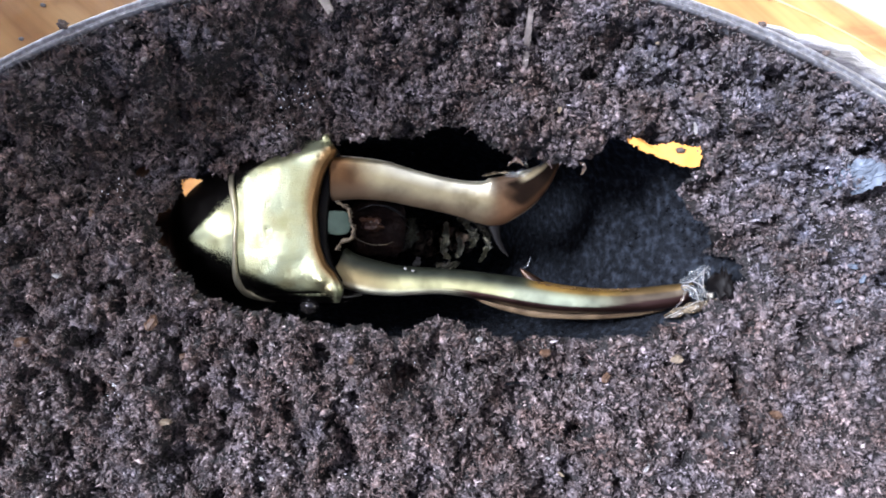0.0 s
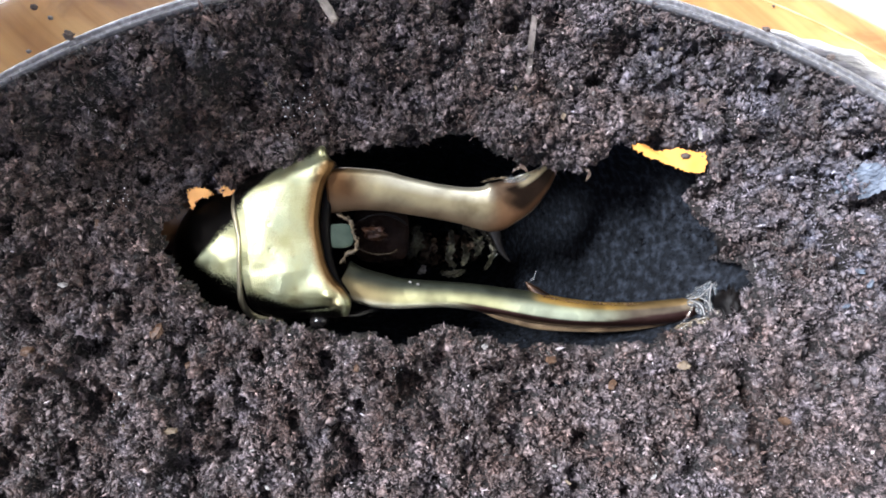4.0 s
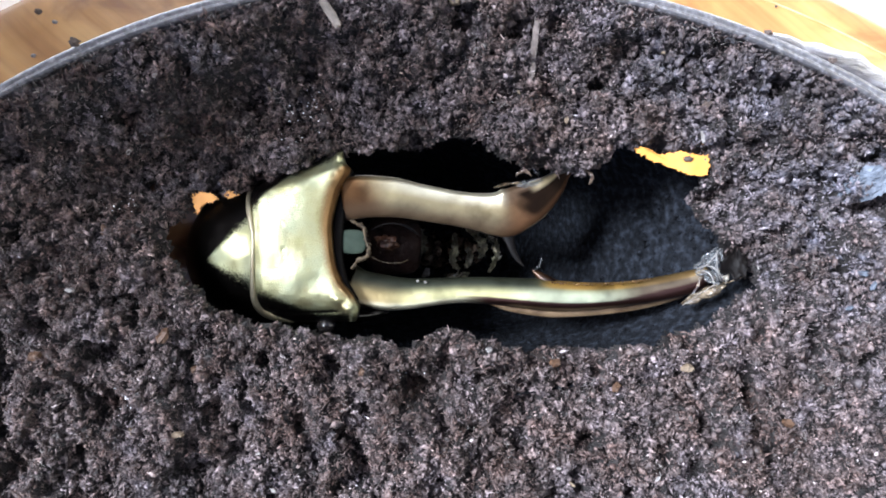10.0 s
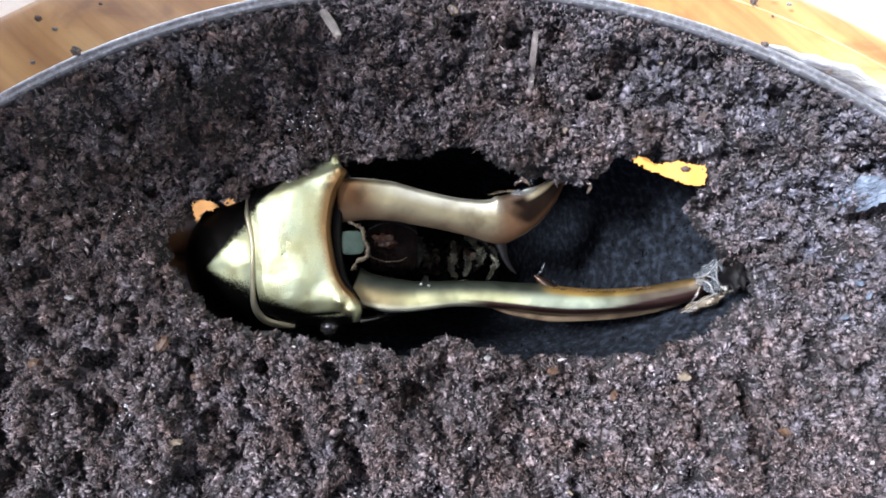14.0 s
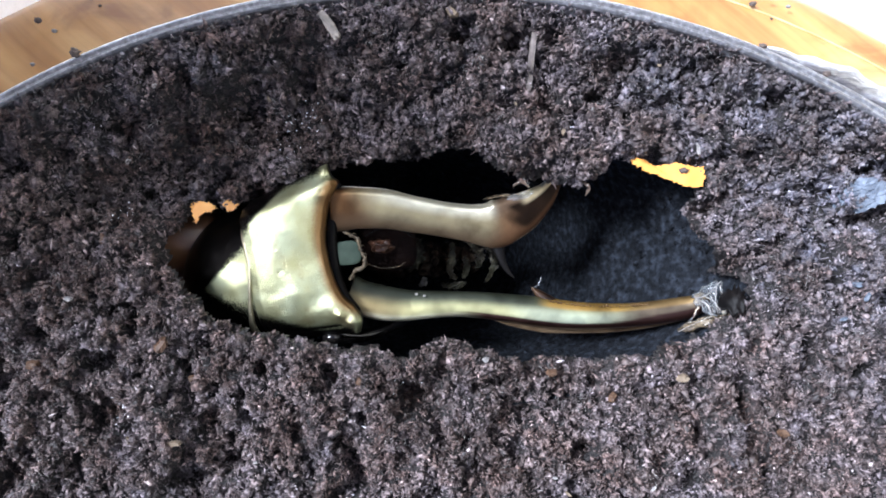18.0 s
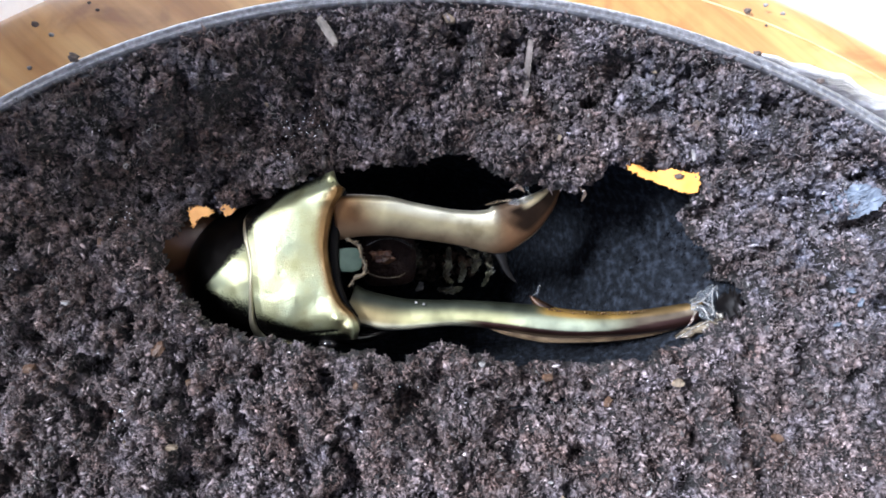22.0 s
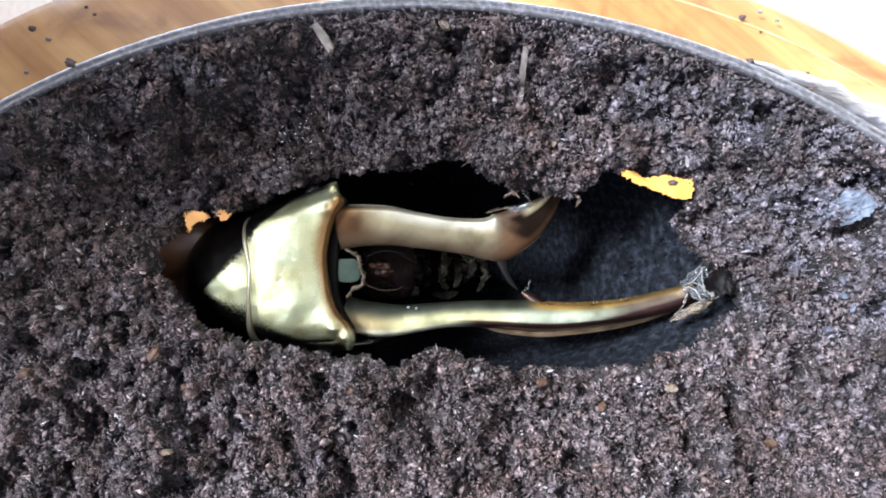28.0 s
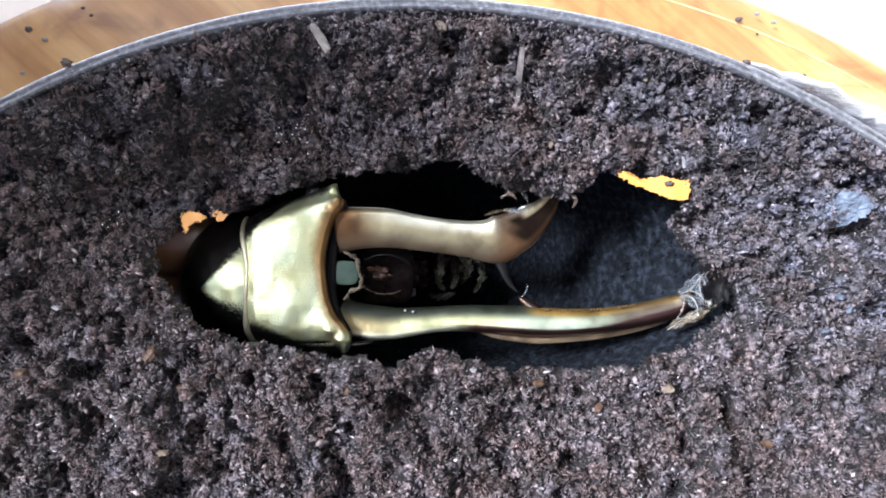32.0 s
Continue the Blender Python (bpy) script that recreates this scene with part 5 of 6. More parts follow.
def shed_skin():
    base = new("shed_larval_skin")
    base.matrix_basis = pose(-1.2 * MM, -1.85 * MM, -41.0 * MM)
    tagged(base, "crumpled dark brown shed larval skin on the hollow's floor", "shed skin")
    for i, (x, y, rx, ry) in enumerate(((-5.0, 0.0, 1.7, 1.9), (-2.6, 0.4, 1.5, 2.0), (-0.2, -0.2, 1.6, 1.9), (2.2, 0.2, 1.5, 1.8), (4.2, 0.0, 1.3, 1.5))):
        part("segment", mesh_of("segment", *lump(x, y, 8.0, 1.25 * rx, 1.1 * ry, 8.6, 4.0 * i, 0.4), MOUTH if i == 0 else HUSK), base)
    folds = (([(-1.6, 2.6), (-1.5, 1.2), (-1.9, 0.0), (-2.7, -0.8)], 0.75),
             ([(-4.9, 2.7), (-4.0, 3.0), (-2.9, 2.9)], 0.55),
             ([(-3.3, 2.5), (-3.4, 1.0), (-2.6, 0.2)], 0.6),
             ([(2.1, 2.2), (2.2, 0.6), (1.9, -0.9), (2.6, -1.9)], 0.4),
             ([(5.2, 2.4), (6.4, 1.2), (6.7, -0.4), (5.9, -2.2)], 0.36),
             ([(4.3, 1.9), (5.2, 0.9), (5.0, -0.6)], 0.5),
             ([(1.0, -2.4), (2.3, -2.6), (3.7, -2.3)], 0.4),
             ([(3.4, 2.6), (4.4, 2.2), (5.3, 2.7)], 0.3),
             ([(3.5, 0.6), (3.8, -0.7), (3.4, -1.7)], 0.35))
    for i, (line, wide) in enumerate(folds):
        line = [(x, y, 18.6 + 0.9 * math.sin(2.1 * k + i)) for k, (x, y) in enumerate(line)]
        part("fold", mesh_of("fold", *membrane(line, wide, 20 + i, 26, 9, 0.3), HUSK_PALE), base, label="pale papery fold")
    part("mould_tuft", mesh_of("mould_tuft", *joined(lump(-1.0, -2.3, 18.2, 0.35, 0.3, 0.35, 3.0, 0.9), lump(-0.9, -1.9, 18.3, 0.22, 0.22, 0.3, 5.0, 0.9), lump(-1.3, -2.5, 18.1, 0.2, 0.2, 0.2, 7.0, 0.9)), WHITE_BIT, False), base, label="small white mould tuft")
    return base


shed_skin()


def flake_plate(outline, thick, mat, name):
    """A thin broken chip with a ragged outline."""
    g = np.random.default_rng(len(outline))
    line = spline(outline + outline[:1], 12 * len(outline))[:-1]
    line = line + g.normal(size=line.shape) * 0.07
    n = len(line)
    verts = [(*p, 0.0) for p in line] + [(*p, thick) for p in line]
    faces = [tuple(range(n))[::-1], tuple(range(n, 2 * n))] + [(i, (i + 1) % n, n + (i + 1) % n, n + i) for i in range(n)]
    return mesh_of(name, verts, faces, mat, False)


thing("amber_flake", flake_plate([(16.1, 7.2), (16.9, 7.4), (18.1, 6.75), (19.7, 6.95), (21.2, 6.65), (22.1, 6.5), (22.1, 5.5), (21.65, 4.95), (20.4, 5.15), (18.4, 5.9), (16.4, 6.85)], 0.3, AMBER, "amber_flake"), (-0.5, -0.2, -1.7), "flat amber wood flake under the soil's edge", "wood flake")
thing("amber_flake", flake_plate([(-22.9, 3.5), (-22.5, 3.9), (-21.8, 4.0), (-20.9, 3.75), (-20.6, 3.3), (-21.3, 3.1), (-22.0, 2.8), (-22.4, 2.0), (-22.7, 2.7)], 0.2, AMBER, "amber_flake"), (0, 0, -7.6), "ragged amber wood flake beside the beetle", "wood flake")
thing("amber_flake", flake_plate([(-19.98, 3.74), (-19.46, 4.16), (-18.63, 3.85), (-18.94, 3.33), (-19.46, 3.12)], 0.2, AMBER, "amber_flake"), (0, 0, -7.6), "small amber wood flake beside the beetle", "wood flake")


def chip(name, x, y, length, width, thick, turn, mat, label, category, group="", tilt=8, lift=0.75):
    """A ragged chip lying on the soil."""
    g = np.random.default_rng(int(1000 + 10 * x + 7 * y))
    n = 9
    line = [(length / 2 * math.cos(2 * math.pi * i / n) * g.uniform(0.75, 1.15), width / 2 * math.sin(2 * math.pi * i / n) * g.uniform(0.6, 1.3)) for i in range(n)]
    verts = [(a, b, -thick / 2 + g.uniform(-0.1, 0.1) * thick) for a, b in line] + [(0.8 * a, 0.75 * b, thick / 2 + g.uniform(-0.25, 0.25) * thick) for a, b in line] + [(0, 0, thick * 0.6)]
    faces = [tuple(range(n))[::-1]] + [(i, (i + 1) % n, n + (i + 1) % n, n + i) for i in range(n)] + [(n + i, n + (i + 1) % n, 2 * n) for i in range(n)]
    z = float(soil_height(np.array(x), np.array(y))) + lift
    return thing(name, mesh_of(name, verts, faces, mat, False), (x, y, z), label, category, group, turn=(tilt, 0, turn))


def splinter(name, x, y, length, width, thick, turn, mat, label, category, lift=1.2):
    """A split piece of wood: flat sides, grooves along it and broken ends."""
    g = np.random.default_rng(int(500 + 9 * abs(x)))
    n, k = 12, 14
    groove = g.uniform(0.72, 1.0, k)
    ends = g.uniform(-0.14, 0.14, (2, k)) * length * 0.5
    verts, faces = [], []
    for i in range(n):
        q = i / (n - 1)
        bend = 0.06 * length * math.sin(2.5 * q)
        for j in range(k):
            a = 2 * math.pi * j / k
            c, w = math.cos(a), math.sin(a)
            p = math.copysign(abs(c) ** 0.5, c) * width / 2 * groove[j] * (1 - 0.18 * abs(2 * q - 1))
            h = math.copysign(abs(w) ** 0.5, w) * thick / 2 * groove[j]
            e = ends[0, j] * max(0, 1 - 4 * q) + ends[1, j] * max(0, 4 * q - 3)
            verts.append(((q - 0.5) * length + e, p + bend * 0.3, h + 0.04 * thick * g.normal()))
    for i in range(n - 1):
        faces += [(i * k + j, i * k + (j + 1) % k, (i + 1) * k + (j + 1) % k, (i + 1) * k + j) for j in range(k)]
    faces += [tuple(range(k))[::-1], tuple((n - 1) * k + j for j in range(k))]
    z = float(soil_height(np.array(x), np.array(y))) + lift
    return thing(name, mesh_of(name, verts, faces, mat, False), (x, y, z), label, category, turn=(6, -4, turn))


splinter("wood_splinter", 7.12, 14.67, 4.2, 0.55, 0.5, 84, BARK_GREY, "thin grey-brown wood splinter lying on the soil", "splinter")
splinter("bark_chip", -8.96, 17.44, 2.4, 0.95, 0.5, -58, BARK_PALE, "grey-tan bark chip lying on the soil", "bark chip")
chip("dried_husk", 0.7, 18.6, 1.5, 0.7, 0.5, -30, WOOD_TAN, "pale curled dried husk by the rim", "husk")
chip("white_chip", -30.4, -4.3, 0.9, 0.45, 0.3, -5, WHITE_BIT, "small white chip on the soil", "chip")
chip("pale_seed", 3.4, -9.1, 0.55, 0.45, 0.4, 20, WHITE_BIT, "pale round grain at the hollow's edge", "grain")


def snail_shell(x, y, z, size):
    """A tiny flat coiled shell."""
    rows = [(size * (1 - 0.075 * i) * math.cos(0.62 * i), size * (1 - 0.075 * i) * math.sin(0.62 * i), 0.02 * i, size * (0.55 - 0.035 * i)) for i in range(12)]
    thing("snail_shell", mesh_of("snail_shell", *sweep(rows, 60, 8, 2, 1.0), WHITE_BIT), (x, y, z), "tiny pale coiled snail shell on the soil", "shell", "tiny shells", turn=(10, 5, 40))


snail_shell(-27.0, 7.15, -3.7, 0.26)
snail_shell(-22.85, 12.6, 1.25, 0.22)
chip("tan_chip", 19.1, -10.7, 1.0, 0.7, 0.4, 10, WOOD_TAN, "tan wood chip on the soil", "chip")


def blue_flake():
    base = new("blue_flake")
    base.matrix_basis = pose(33.9 * MM, 4.0 * MM, (float(soil_height(np.array(33.9), np.array(4.0))) + 0.35) * MM, 0, -8, 20)
    tagged(base, "blue-grey mouldy bark flake on the soil", "flake")
    for i, (x, y, rx, ry) in enumerate(((-0.9, 0.1, 1.2, 0.8), (0.8, -0.3, 1.3, 0.7), (0.2, 0.7, 1.1, 0.5), (-0.2, -0.8, 0.9, 0.4))):
        part("layer", mesh_of("layer", *lump(x, y, 0.1 * i, rx, ry, 0.28, 5.0 * i + 1, 0.9), BLUE_BIT, False), base)
    return base


blue_flake()
chip("white_chip", 33.3, -3.2, 1.2, 0.5, 0.3, -5, BLUE_BIT, "small bluish chip on the soil", "chip")
chip("white_chip", 20.7, 7.8, 1.1, 0.3, 0.2, 98, WHITE_BIT, "thin white sliver by the hollow", "chip")

for i, (x, y, r) in enumerate(((51.8, 40.4, 0.55), (-68.1, 37.9, 0.6), (-59.1, 41.6, 0.3), (-57.7, 40.4, 0.3), (63.0, 31.0, 0.3), (55.0, 38.0, 0.25))):
    thing("soil_crumb", mesh_of("soil_crumb", *lump(0, 0, 0.4 * r, r, 0.8 * r, 0.7 * r, 3.0 * i, 0.5), WOOD_DARK), (x, y, TOP + 0.1), "small dark soil crumb on the varnished seat", "soil crumb", "crumbs on the stool")
thing("soil_crumb", mesh_of("soil_crumb", *lump(0, 0, 0.2, 0.38, 0.34, 0.34, 9.0, 0.6), WOOD_DARK), (-28.75, 15.1, 1.95), "dark soil crumb stuck on the tub's rim", "soil crumb")
for x, y in ((25.2, 15.6), (30.2, 13.4)):
    thing("soil_crumb", mesh_of("soil_crumb", *lump(0, 0, 0.1, 0.3, 0.22, 0.2, x, 0.6), WOOD_DARK), (x, y, 1.55), "dark soil crumb stuck on the hazy lip", "soil crumb")
for x, y in ((-69.1, 30.6), (-65.4, 36.2), (54.9, 41.4), (57.8, 40.0)):
    thing("white_speck", mesh_of("white_speck", *lump(0, 0, 0.15, 0.4, 0.3, 0.25, x, 0.5), WHITE_BIT), (x, y, TOP + 0.1), "tiny white speck on the varnished seat", "speck", "specks on the stool")

for x, y, size, turn in ((-22.9, -8.1, 1.5, 60), (9.0, -10.6, 1.1, 20), (-28.5, 0.6, 1.0, 100), (-20.8, -11.0, 0.8, 30), (14.0, -12.6, 0.9, 70), (27.0, -15.0, 1.0, 150), (-6.5, -10.6, 0.7, 80), (-33.0, -9.6, 1.2, 10)):
    chip("bark_chip", x, y, size, 0.6 * size, 0.4 * size, turn, RUST, "small rusty brown bark chip on the soil", "bark chip", "rusty bark chips", 25)

thing("soil_crumb", mesh_of("soil_crumb", *lump(0, 0, 0.1, 0.36, 0.22, 0.18, 4.0, 0.5), WOOD_DARK), (19.9, 6.13, -1.37), "dark soil crumb lying on the amber flake", "soil crumb")

# more bits that stand out on the soil
for i, (x, y, size, mat, word) in enumerate((
        (9.1, -18.9, 0.8, WHITE_BIT, "white"), (16.9, -19.6, 1.0, WHITE_BIT, "white"), (11.6, -16.7, 0.9, WOOD_DARK, "grey-brown"), (10.3, -20.5, 0.9, WOOD_TAN, "tan"), (-21.8, -16.1, 1.5, WOOD_TAN, "tan"),
        (-21.7, -13.6, 0.5, WHITE_BIT, "white"), (-25.7, -15.9, 0.9, WOOD_TAN, "tan"), (-13.9, -20.5, 1.0, WHITE_BIT, "white"), (-15.2, -17.6, 0.8, WHITE_BIT, "white"), (33.8, -4.2, 1.0, BLUE_BIT, "bluish"),
        (25.6, -2.8, 0.6, WHITE_BIT, "white"), (31.1, -5.2, 0.5, WHITE_BIT, "white"), (32.2, -6.0, 0.8, BLUE_BIT, "bluish"), (12.0, 10.9, 0.6, WHITE_BIT, "white"), (6.0, 11.6, 0.6, WOOD_TAN, "tan"),
        (17.5, 14.5, 0.6, WOOD_TAN, "tan"), (21.1, 10.4, 1.4, WOOD_DARK, "brown"), (9.7, 9.1, 0.8, WOOD_TAN, "tan"), (-15.1, 12.7, 0.7, WOOD_TAN, "tan"))):
    size *= 0.6 if word == "white" else 0.8
    chip("wood_chip", x, y, size, size * 0.45, size * 0.3, (47 * i) % 180, mat, "small " + word + " chip lying on the soil", "chip", "chips on the soil")
for at, turn in (((11.9, 4.7, -1.6), 30), ((6.6, 5.1, -2.0), 100)):
    thing("skin_curl", mesh_of("skin_curl", *membrane([(-0.35, -0.5, 0), (0.1, -0.1, 0.3), (0.15, 0.4, 0.2), (-0.15, 0.8, 0)], 0.15, turn, 12, 4, 0.1), HUSK), at, "thin curled shed skin hanging at the soil's edge", "shed skin", turn=(0, 0, turn))


def motions():
    """The beetle shifts in its hollow, turns its head and works its jaws."""
    walk(BEETLE, [
        (0, pose(-0.015112, -0.000424, -0.016402, -0.26, 0, -0.62)),
        (0.5, pose(-0.015194, -0.000019, -0.016402, -1.35, -0.02, -1.38)),
        (1, pose(-0.015218, 0.000056, -0.016402, -1.23, -0.02, -1.78)),
        (1.5, pose(-0.015107, 0.000192, -0.016402, -3.2, -0.04, -1.38)),
        (2, pose(-0.015322, 0.000316, -0.016402, -2.31, -0.02, -1.08)),
        (2.5, pose(-0.015213, 0.000054, -0.016402, -0.73, -0.01, -0.92)),
        (3, pose(-0.015233, -0.000888, -0.016402, 0.24, 0, 0.21)),
        (3.5, pose(-0.015343, -0.001469, -0.016402, 0.7, -0.01, 0.83)),
        (5.5, pose(-0.014533, -0.001651, -0.016402, -0.2, 0, -0.19)),
        (6, pose(-0.014498, -0.001778, -0.016402, -0.22, 0, -0.34)),
        (6.5, pose(-0.014428, -0.001732, -0.016402, -0.48, 0, -0.39)),
        (7, pose(-0.014377, -0.001754, -0.016402, -0.18, 0, -0.57)),
        (7.5, pose(-0.013861, -0.002201, -0.016402, -0.45, 0, -0.74)),
        (8, pose(-0.013958, -0.00214, -0.016402, -0.53, 0, -0.63)),
        (8.5, pose(-0.014375, -0.001666, -0.016402, -0.24, 0, -0.56)),
        (9, pose(-0.014701, -0.000899, -0.016402, -0.51, 0, -0.36)),
        (9.5, pose(-0.014866, -0.000617, -0.016402, -0.66, 0, -0.01)),
        (10, pose(-0.014471, -0.001206, -0.016402, -0.48, 0, -0.43)),
        (10.5, pose(-0.014196, -0.001488, -0.016402, -0.62, 0, -0.49)),
        (11, pose(-0.013919, -0.001668, -0.016402, -0.33, 0, -0.3)),
        (11.5, pose(-0.01426, -0.001467, -0.016402, -0.24, 0, -0.29)),
        (12, pose(-0.014262, -0.0015, -0.016402, -0.63, 0, -0.24)),
        (12.5, pose(-0.014129, -0.001634, -0.016402, -0.38, 0, -0.28)),
        (13, pose(-0.013994, -0.001516, -0.016402, -0.68, 0, -0.23)),
        (13.5, pose(-0.013859, -0.001552, -0.016402, -0.35, 0, -0.21)),
        (14, pose(-0.01447, -0.000981, -0.016402, 0.13, 0, 0.6)),
        (14.5, pose(-0.014182, -0.001422, -0.016402, -0.7, 0, -0.62)),
        (16.5, pose(-0.014815, -0.0005, -0.016402, -1.06, 0, 0.15)),
        (17, pose(-0.014618, -0.001272, -0.016402, -0.13, 0, 0.51)),
        (17.5, pose(-0.014341, -0.002029, -0.016402, 0.44, 0, 1.01)),
        (18, pose(-0.014583, -0.002409, -0.016402, 1.65, -0.03, 1.81)),
        (18.5, pose(-0.014448, -0.002472, -0.016402, 1.43, -0.02, 1.44)),
        (19, pose(-0.014168, -0.002573, -0.016402, 0.24, 0, 0.79)),
        (19.5, pose(-0.013895, -0.002463, -0.016402, 0.47, 0, 0.51)),
        (20, pose(-0.013955, -0.002509, -0.016402, 0.45, 0, 0.48)),
        (20.5, pose(-0.014131, -0.002463, -0.016402, 0.4, 0, 0.62)),
        (21, pose(-0.014002, -0.002401, -0.016402, 0.38, 0, 0.44)),
        (21.5, pose(-0.013908, -0.00229, -0.016402, 0.48, 0, 0.4)),
        (22, pose(-0.014231, -0.002098, -0.016402, 0.31, 0, 0.83)),
        (22.5, pose(-0.014405, -0.001936, -0.016402, 0.32, 0, 1.19)),
        (23, pose(-0.014232, -0.001657, -0.016402, 0.31, 0, 0.2)),
        (23.5, pose(-0.014216, -0.001559, -0.016402, 0, 0, -0.12)),
        (24, pose(-0.014251, -0.001636, -0.016402, 0.01, 0, -0.1)),
        (24.5, pose(-0.014003, -0.001834, -0.016402, -0.04, 0, 0.04)),
        (25, pose(-0.013686, -0.002273, -0.016402, -0.23, 0, -0.02)),
        (25.5, pose(-0.013818, -0.002031, -0.016402, -0.2, 0, 0.29)),
        (27.5, pose(-0.013856, -0.002335, -0.016402, 0.16, 0, 0.33)),
        (28, pose(-0.013994, -0.002209, -0.016402, 0.03, 0, 0.04)),
        (28.5, pose(-0.014042, -0.002101, -0.016402, -0.42, 0, -0.56)),
        (29, pose(-0.013914, -0.002046, -0.016402, -0.38, 0, -0.62)),
        (29.5, pose(-0.01386, -0.00211, -0.016402, -0.15, 0, -0.58)),
        (30, pose(-0.013881, -0.002157, -0.016402, -0.07, 0, -0.56)),
        (30.5, pose(-0.013881, -0.00215, -0.016402, 0.13, 0, -0.54)),
        (31, pose(-0.013876, -0.002136, -0.016402, -0.14, 0, -0.44)),
        (31.5, pose(-0.013886, -0.002111, -0.016402, 0.22, 0, -0.55)),
        (32, pose(-0.013913, -0.002117, -0.016402, -0.37, 0, -0.43)),
    ])
    walk(HEAD, [
        (0, pose(0.000109, -0.000158, 0.009948, -0.63, 0.84, -1.15)),
        (0.5, pose(0.000035, -0.000365, 0.00954, -3.09, -1.97, -2.53)),
        (1, pose(0.000042, -0.000333, 0.009588, -2.77, -2.48, -3.28)),
        (1.5, pose(0.000138, -0.000794, 0.009829, -7.34, -4.08, -2.41)),
        (2, pose(0.000091, -0.000535, 0.009665, -5.34, -2.1, -1.95)),
        (2.5, pose(0.000087, -0.000183, 0.009844, -1.7, 0.24, -1.71)),
        (3, pose(0.000123, -0.000019, 0.010137, 0.57, 1.23, 0.4)),
        (3.5, pose(0.000177, 0.000198, 0.010416, 1.66, 1.21, 1.55)),
        (5.5, pose(0.000024, -0.000037, 0.010061, -0.46, 0.14, -0.35)),
        (6, pose(-0.000007, -0.000078, 0.009865, -0.51, -0.04, -0.63)),
        (6.5, pose(-0.000002, -0.000095, 0.009984, -1.12, -0.76, -0.71)),
        (7, pose(-0.000023, -0.000037, 0.009878, -0.42, -0.09, -1.05)),
        (7.5, pose(-0.000022, -0.00012, 0.009906, -1.04, -0.66, -1.38)),
        (8, pose(-0.000039, -0.00018, 0.009907, -1.23, -0.12, -1.16)),
        (8.5, pose(0.00002, -0.000119, 0.009976, -0.55, -0.4, -1.03)),
        (9, pose(-0.000004, -0.000095, 0.009773, -1.2, 0.25, -0.67)),
        (9.5, pose(0.000025, -0.000054, 0.00974, -1.55, 0.77, -0.02)),
        (10, pose(-0.000011, -0.000092, 0.009883, -1.13, -0.09, -0.8)),
        (10.5, pose(0.000036, -0.000164, 0.009999, -1.44, -0.61, -0.9)),
        (11, pose(0, -0.000101, 0.009882, -0.77, -0.6, -0.55)),
        (11.5, pose(-0.000012, -0.000044, 0.009835, -0.57, 0.51, -0.54)),
        (12, pose(-0.000021, -0.000129, 0.00984, -1.46, 0.57, -0.45)),
        (12.5, pose(-0.000012, -0.000075, 0.009766, -0.88, -0.17, -0.52)),
        (13, pose(0.000004, -0.000141, 0.009942, -1.58, -0.64, -0.42)),
        (13.5, pose(0.000004, -0.000074, 0.009897, -0.81, 0.56, -0.39)),
        (14, pose(0.000045, 0.00006, 0.009913, 0.33, 1.43, 1.11)),
        (14.5, pose(-0.000012, -0.000233, 0.009814, -1.65, 0.69, -1.16)),
        (16.5, pose(-0.000036, -0.000168, 0.009938, -2.48, -0.38, 0.28)),
        (17, pose(-0.000032, -0.000025, 0.009795, -0.29, 0.54, 0.95)),
        (17.5, pose(0.000047, 0.000075, 0.010288, 1.04, 0.63, 1.88)),
        (18, pose(0.000115, 0.000456, 0.010679, 3.88, 0.39, 3.37)),
        (18.5, pose(0.000117, 0.000377, 0.010817, 3.36, 0.41, 2.68)),
        (19, pose(0.000041, 0.000032, 0.010281, 0.56, 0.5, 1.47)),
        (19.5, pose(0.00003, 0.000099, 0.010283, 1.1, 0.45, 0.95)),
        (20, pose(0, 0.000085, 0.010164, 1.04, -0.15, 0.88)),
        (20.5, pose(0.000019, 0.000075, 0.010307, 0.94, 0.15, 1.15)),
        (21, pose(0.000016, 0.000081, 0.010326, 0.89, -0.02, 0.82)),
        (21.5, pose(0.000031, 0.000025, 0.010297, 1.12, 0.38, 0.74)),
        (22, pose(-0.000002, 0.00013, 0.010154, 0.74, 0.59, 1.55)),
        (22.5, pose(0.000044, 0.000125, 0.010221, 0.76, 0.51, 2.2)),
        (23, pose(0.000046, 0.000019, 0.010219, 0.73, 0.63, 0.38)),
        (23.5, pose(0.000043, -0.000118, 0.010206, -0.01, 0.81, -0.23)),
        (24, pose(-0.000028, -0.00003, 0.00999, 0.03, 0.51, -0.18)),
        (24.5, pose(-0.00002, -0.000041, 0.010003, -0.1, 0.14, 0.07)),
        (25, pose(-0.000021, -0.000091, 0.00997, -0.53, 0.09, -0.03)),
        (25.5, pose(-0.000012, -0.000129, 0.009927, -0.47, 0.33, 0.54)),
        (27.5, pose(-0.000008, -0.000028, 0.010055, 0.36, -0.13, 0.61)),
        (28, pose(0.000001, -0.000067, 0.010149, 0.08, -0.02, 0.08)),
        (28.5, pose(-0.000035, -0.000199, 0.009912, -0.99, -0.01, -1.04)),
        (29, pose(-0.000076, -0.000153, 0.009817, -0.87, -0.6, -1.14)),
        (29.5, pose(-0.000057, -0.000107, 0.009971, -0.35, -0.46, -1.08)),
        (30, pose(-0.000042, -0.000081, 0.010004, -0.15, -0.52, -1.03)),
        (30.5, pose(-0.000039, -0.000034, 0.009969, 0.3, -0.62, -1)),
        (31, pose(-0.000033, -0.00012, 0.009962, -0.32, -0.59, -0.81)),
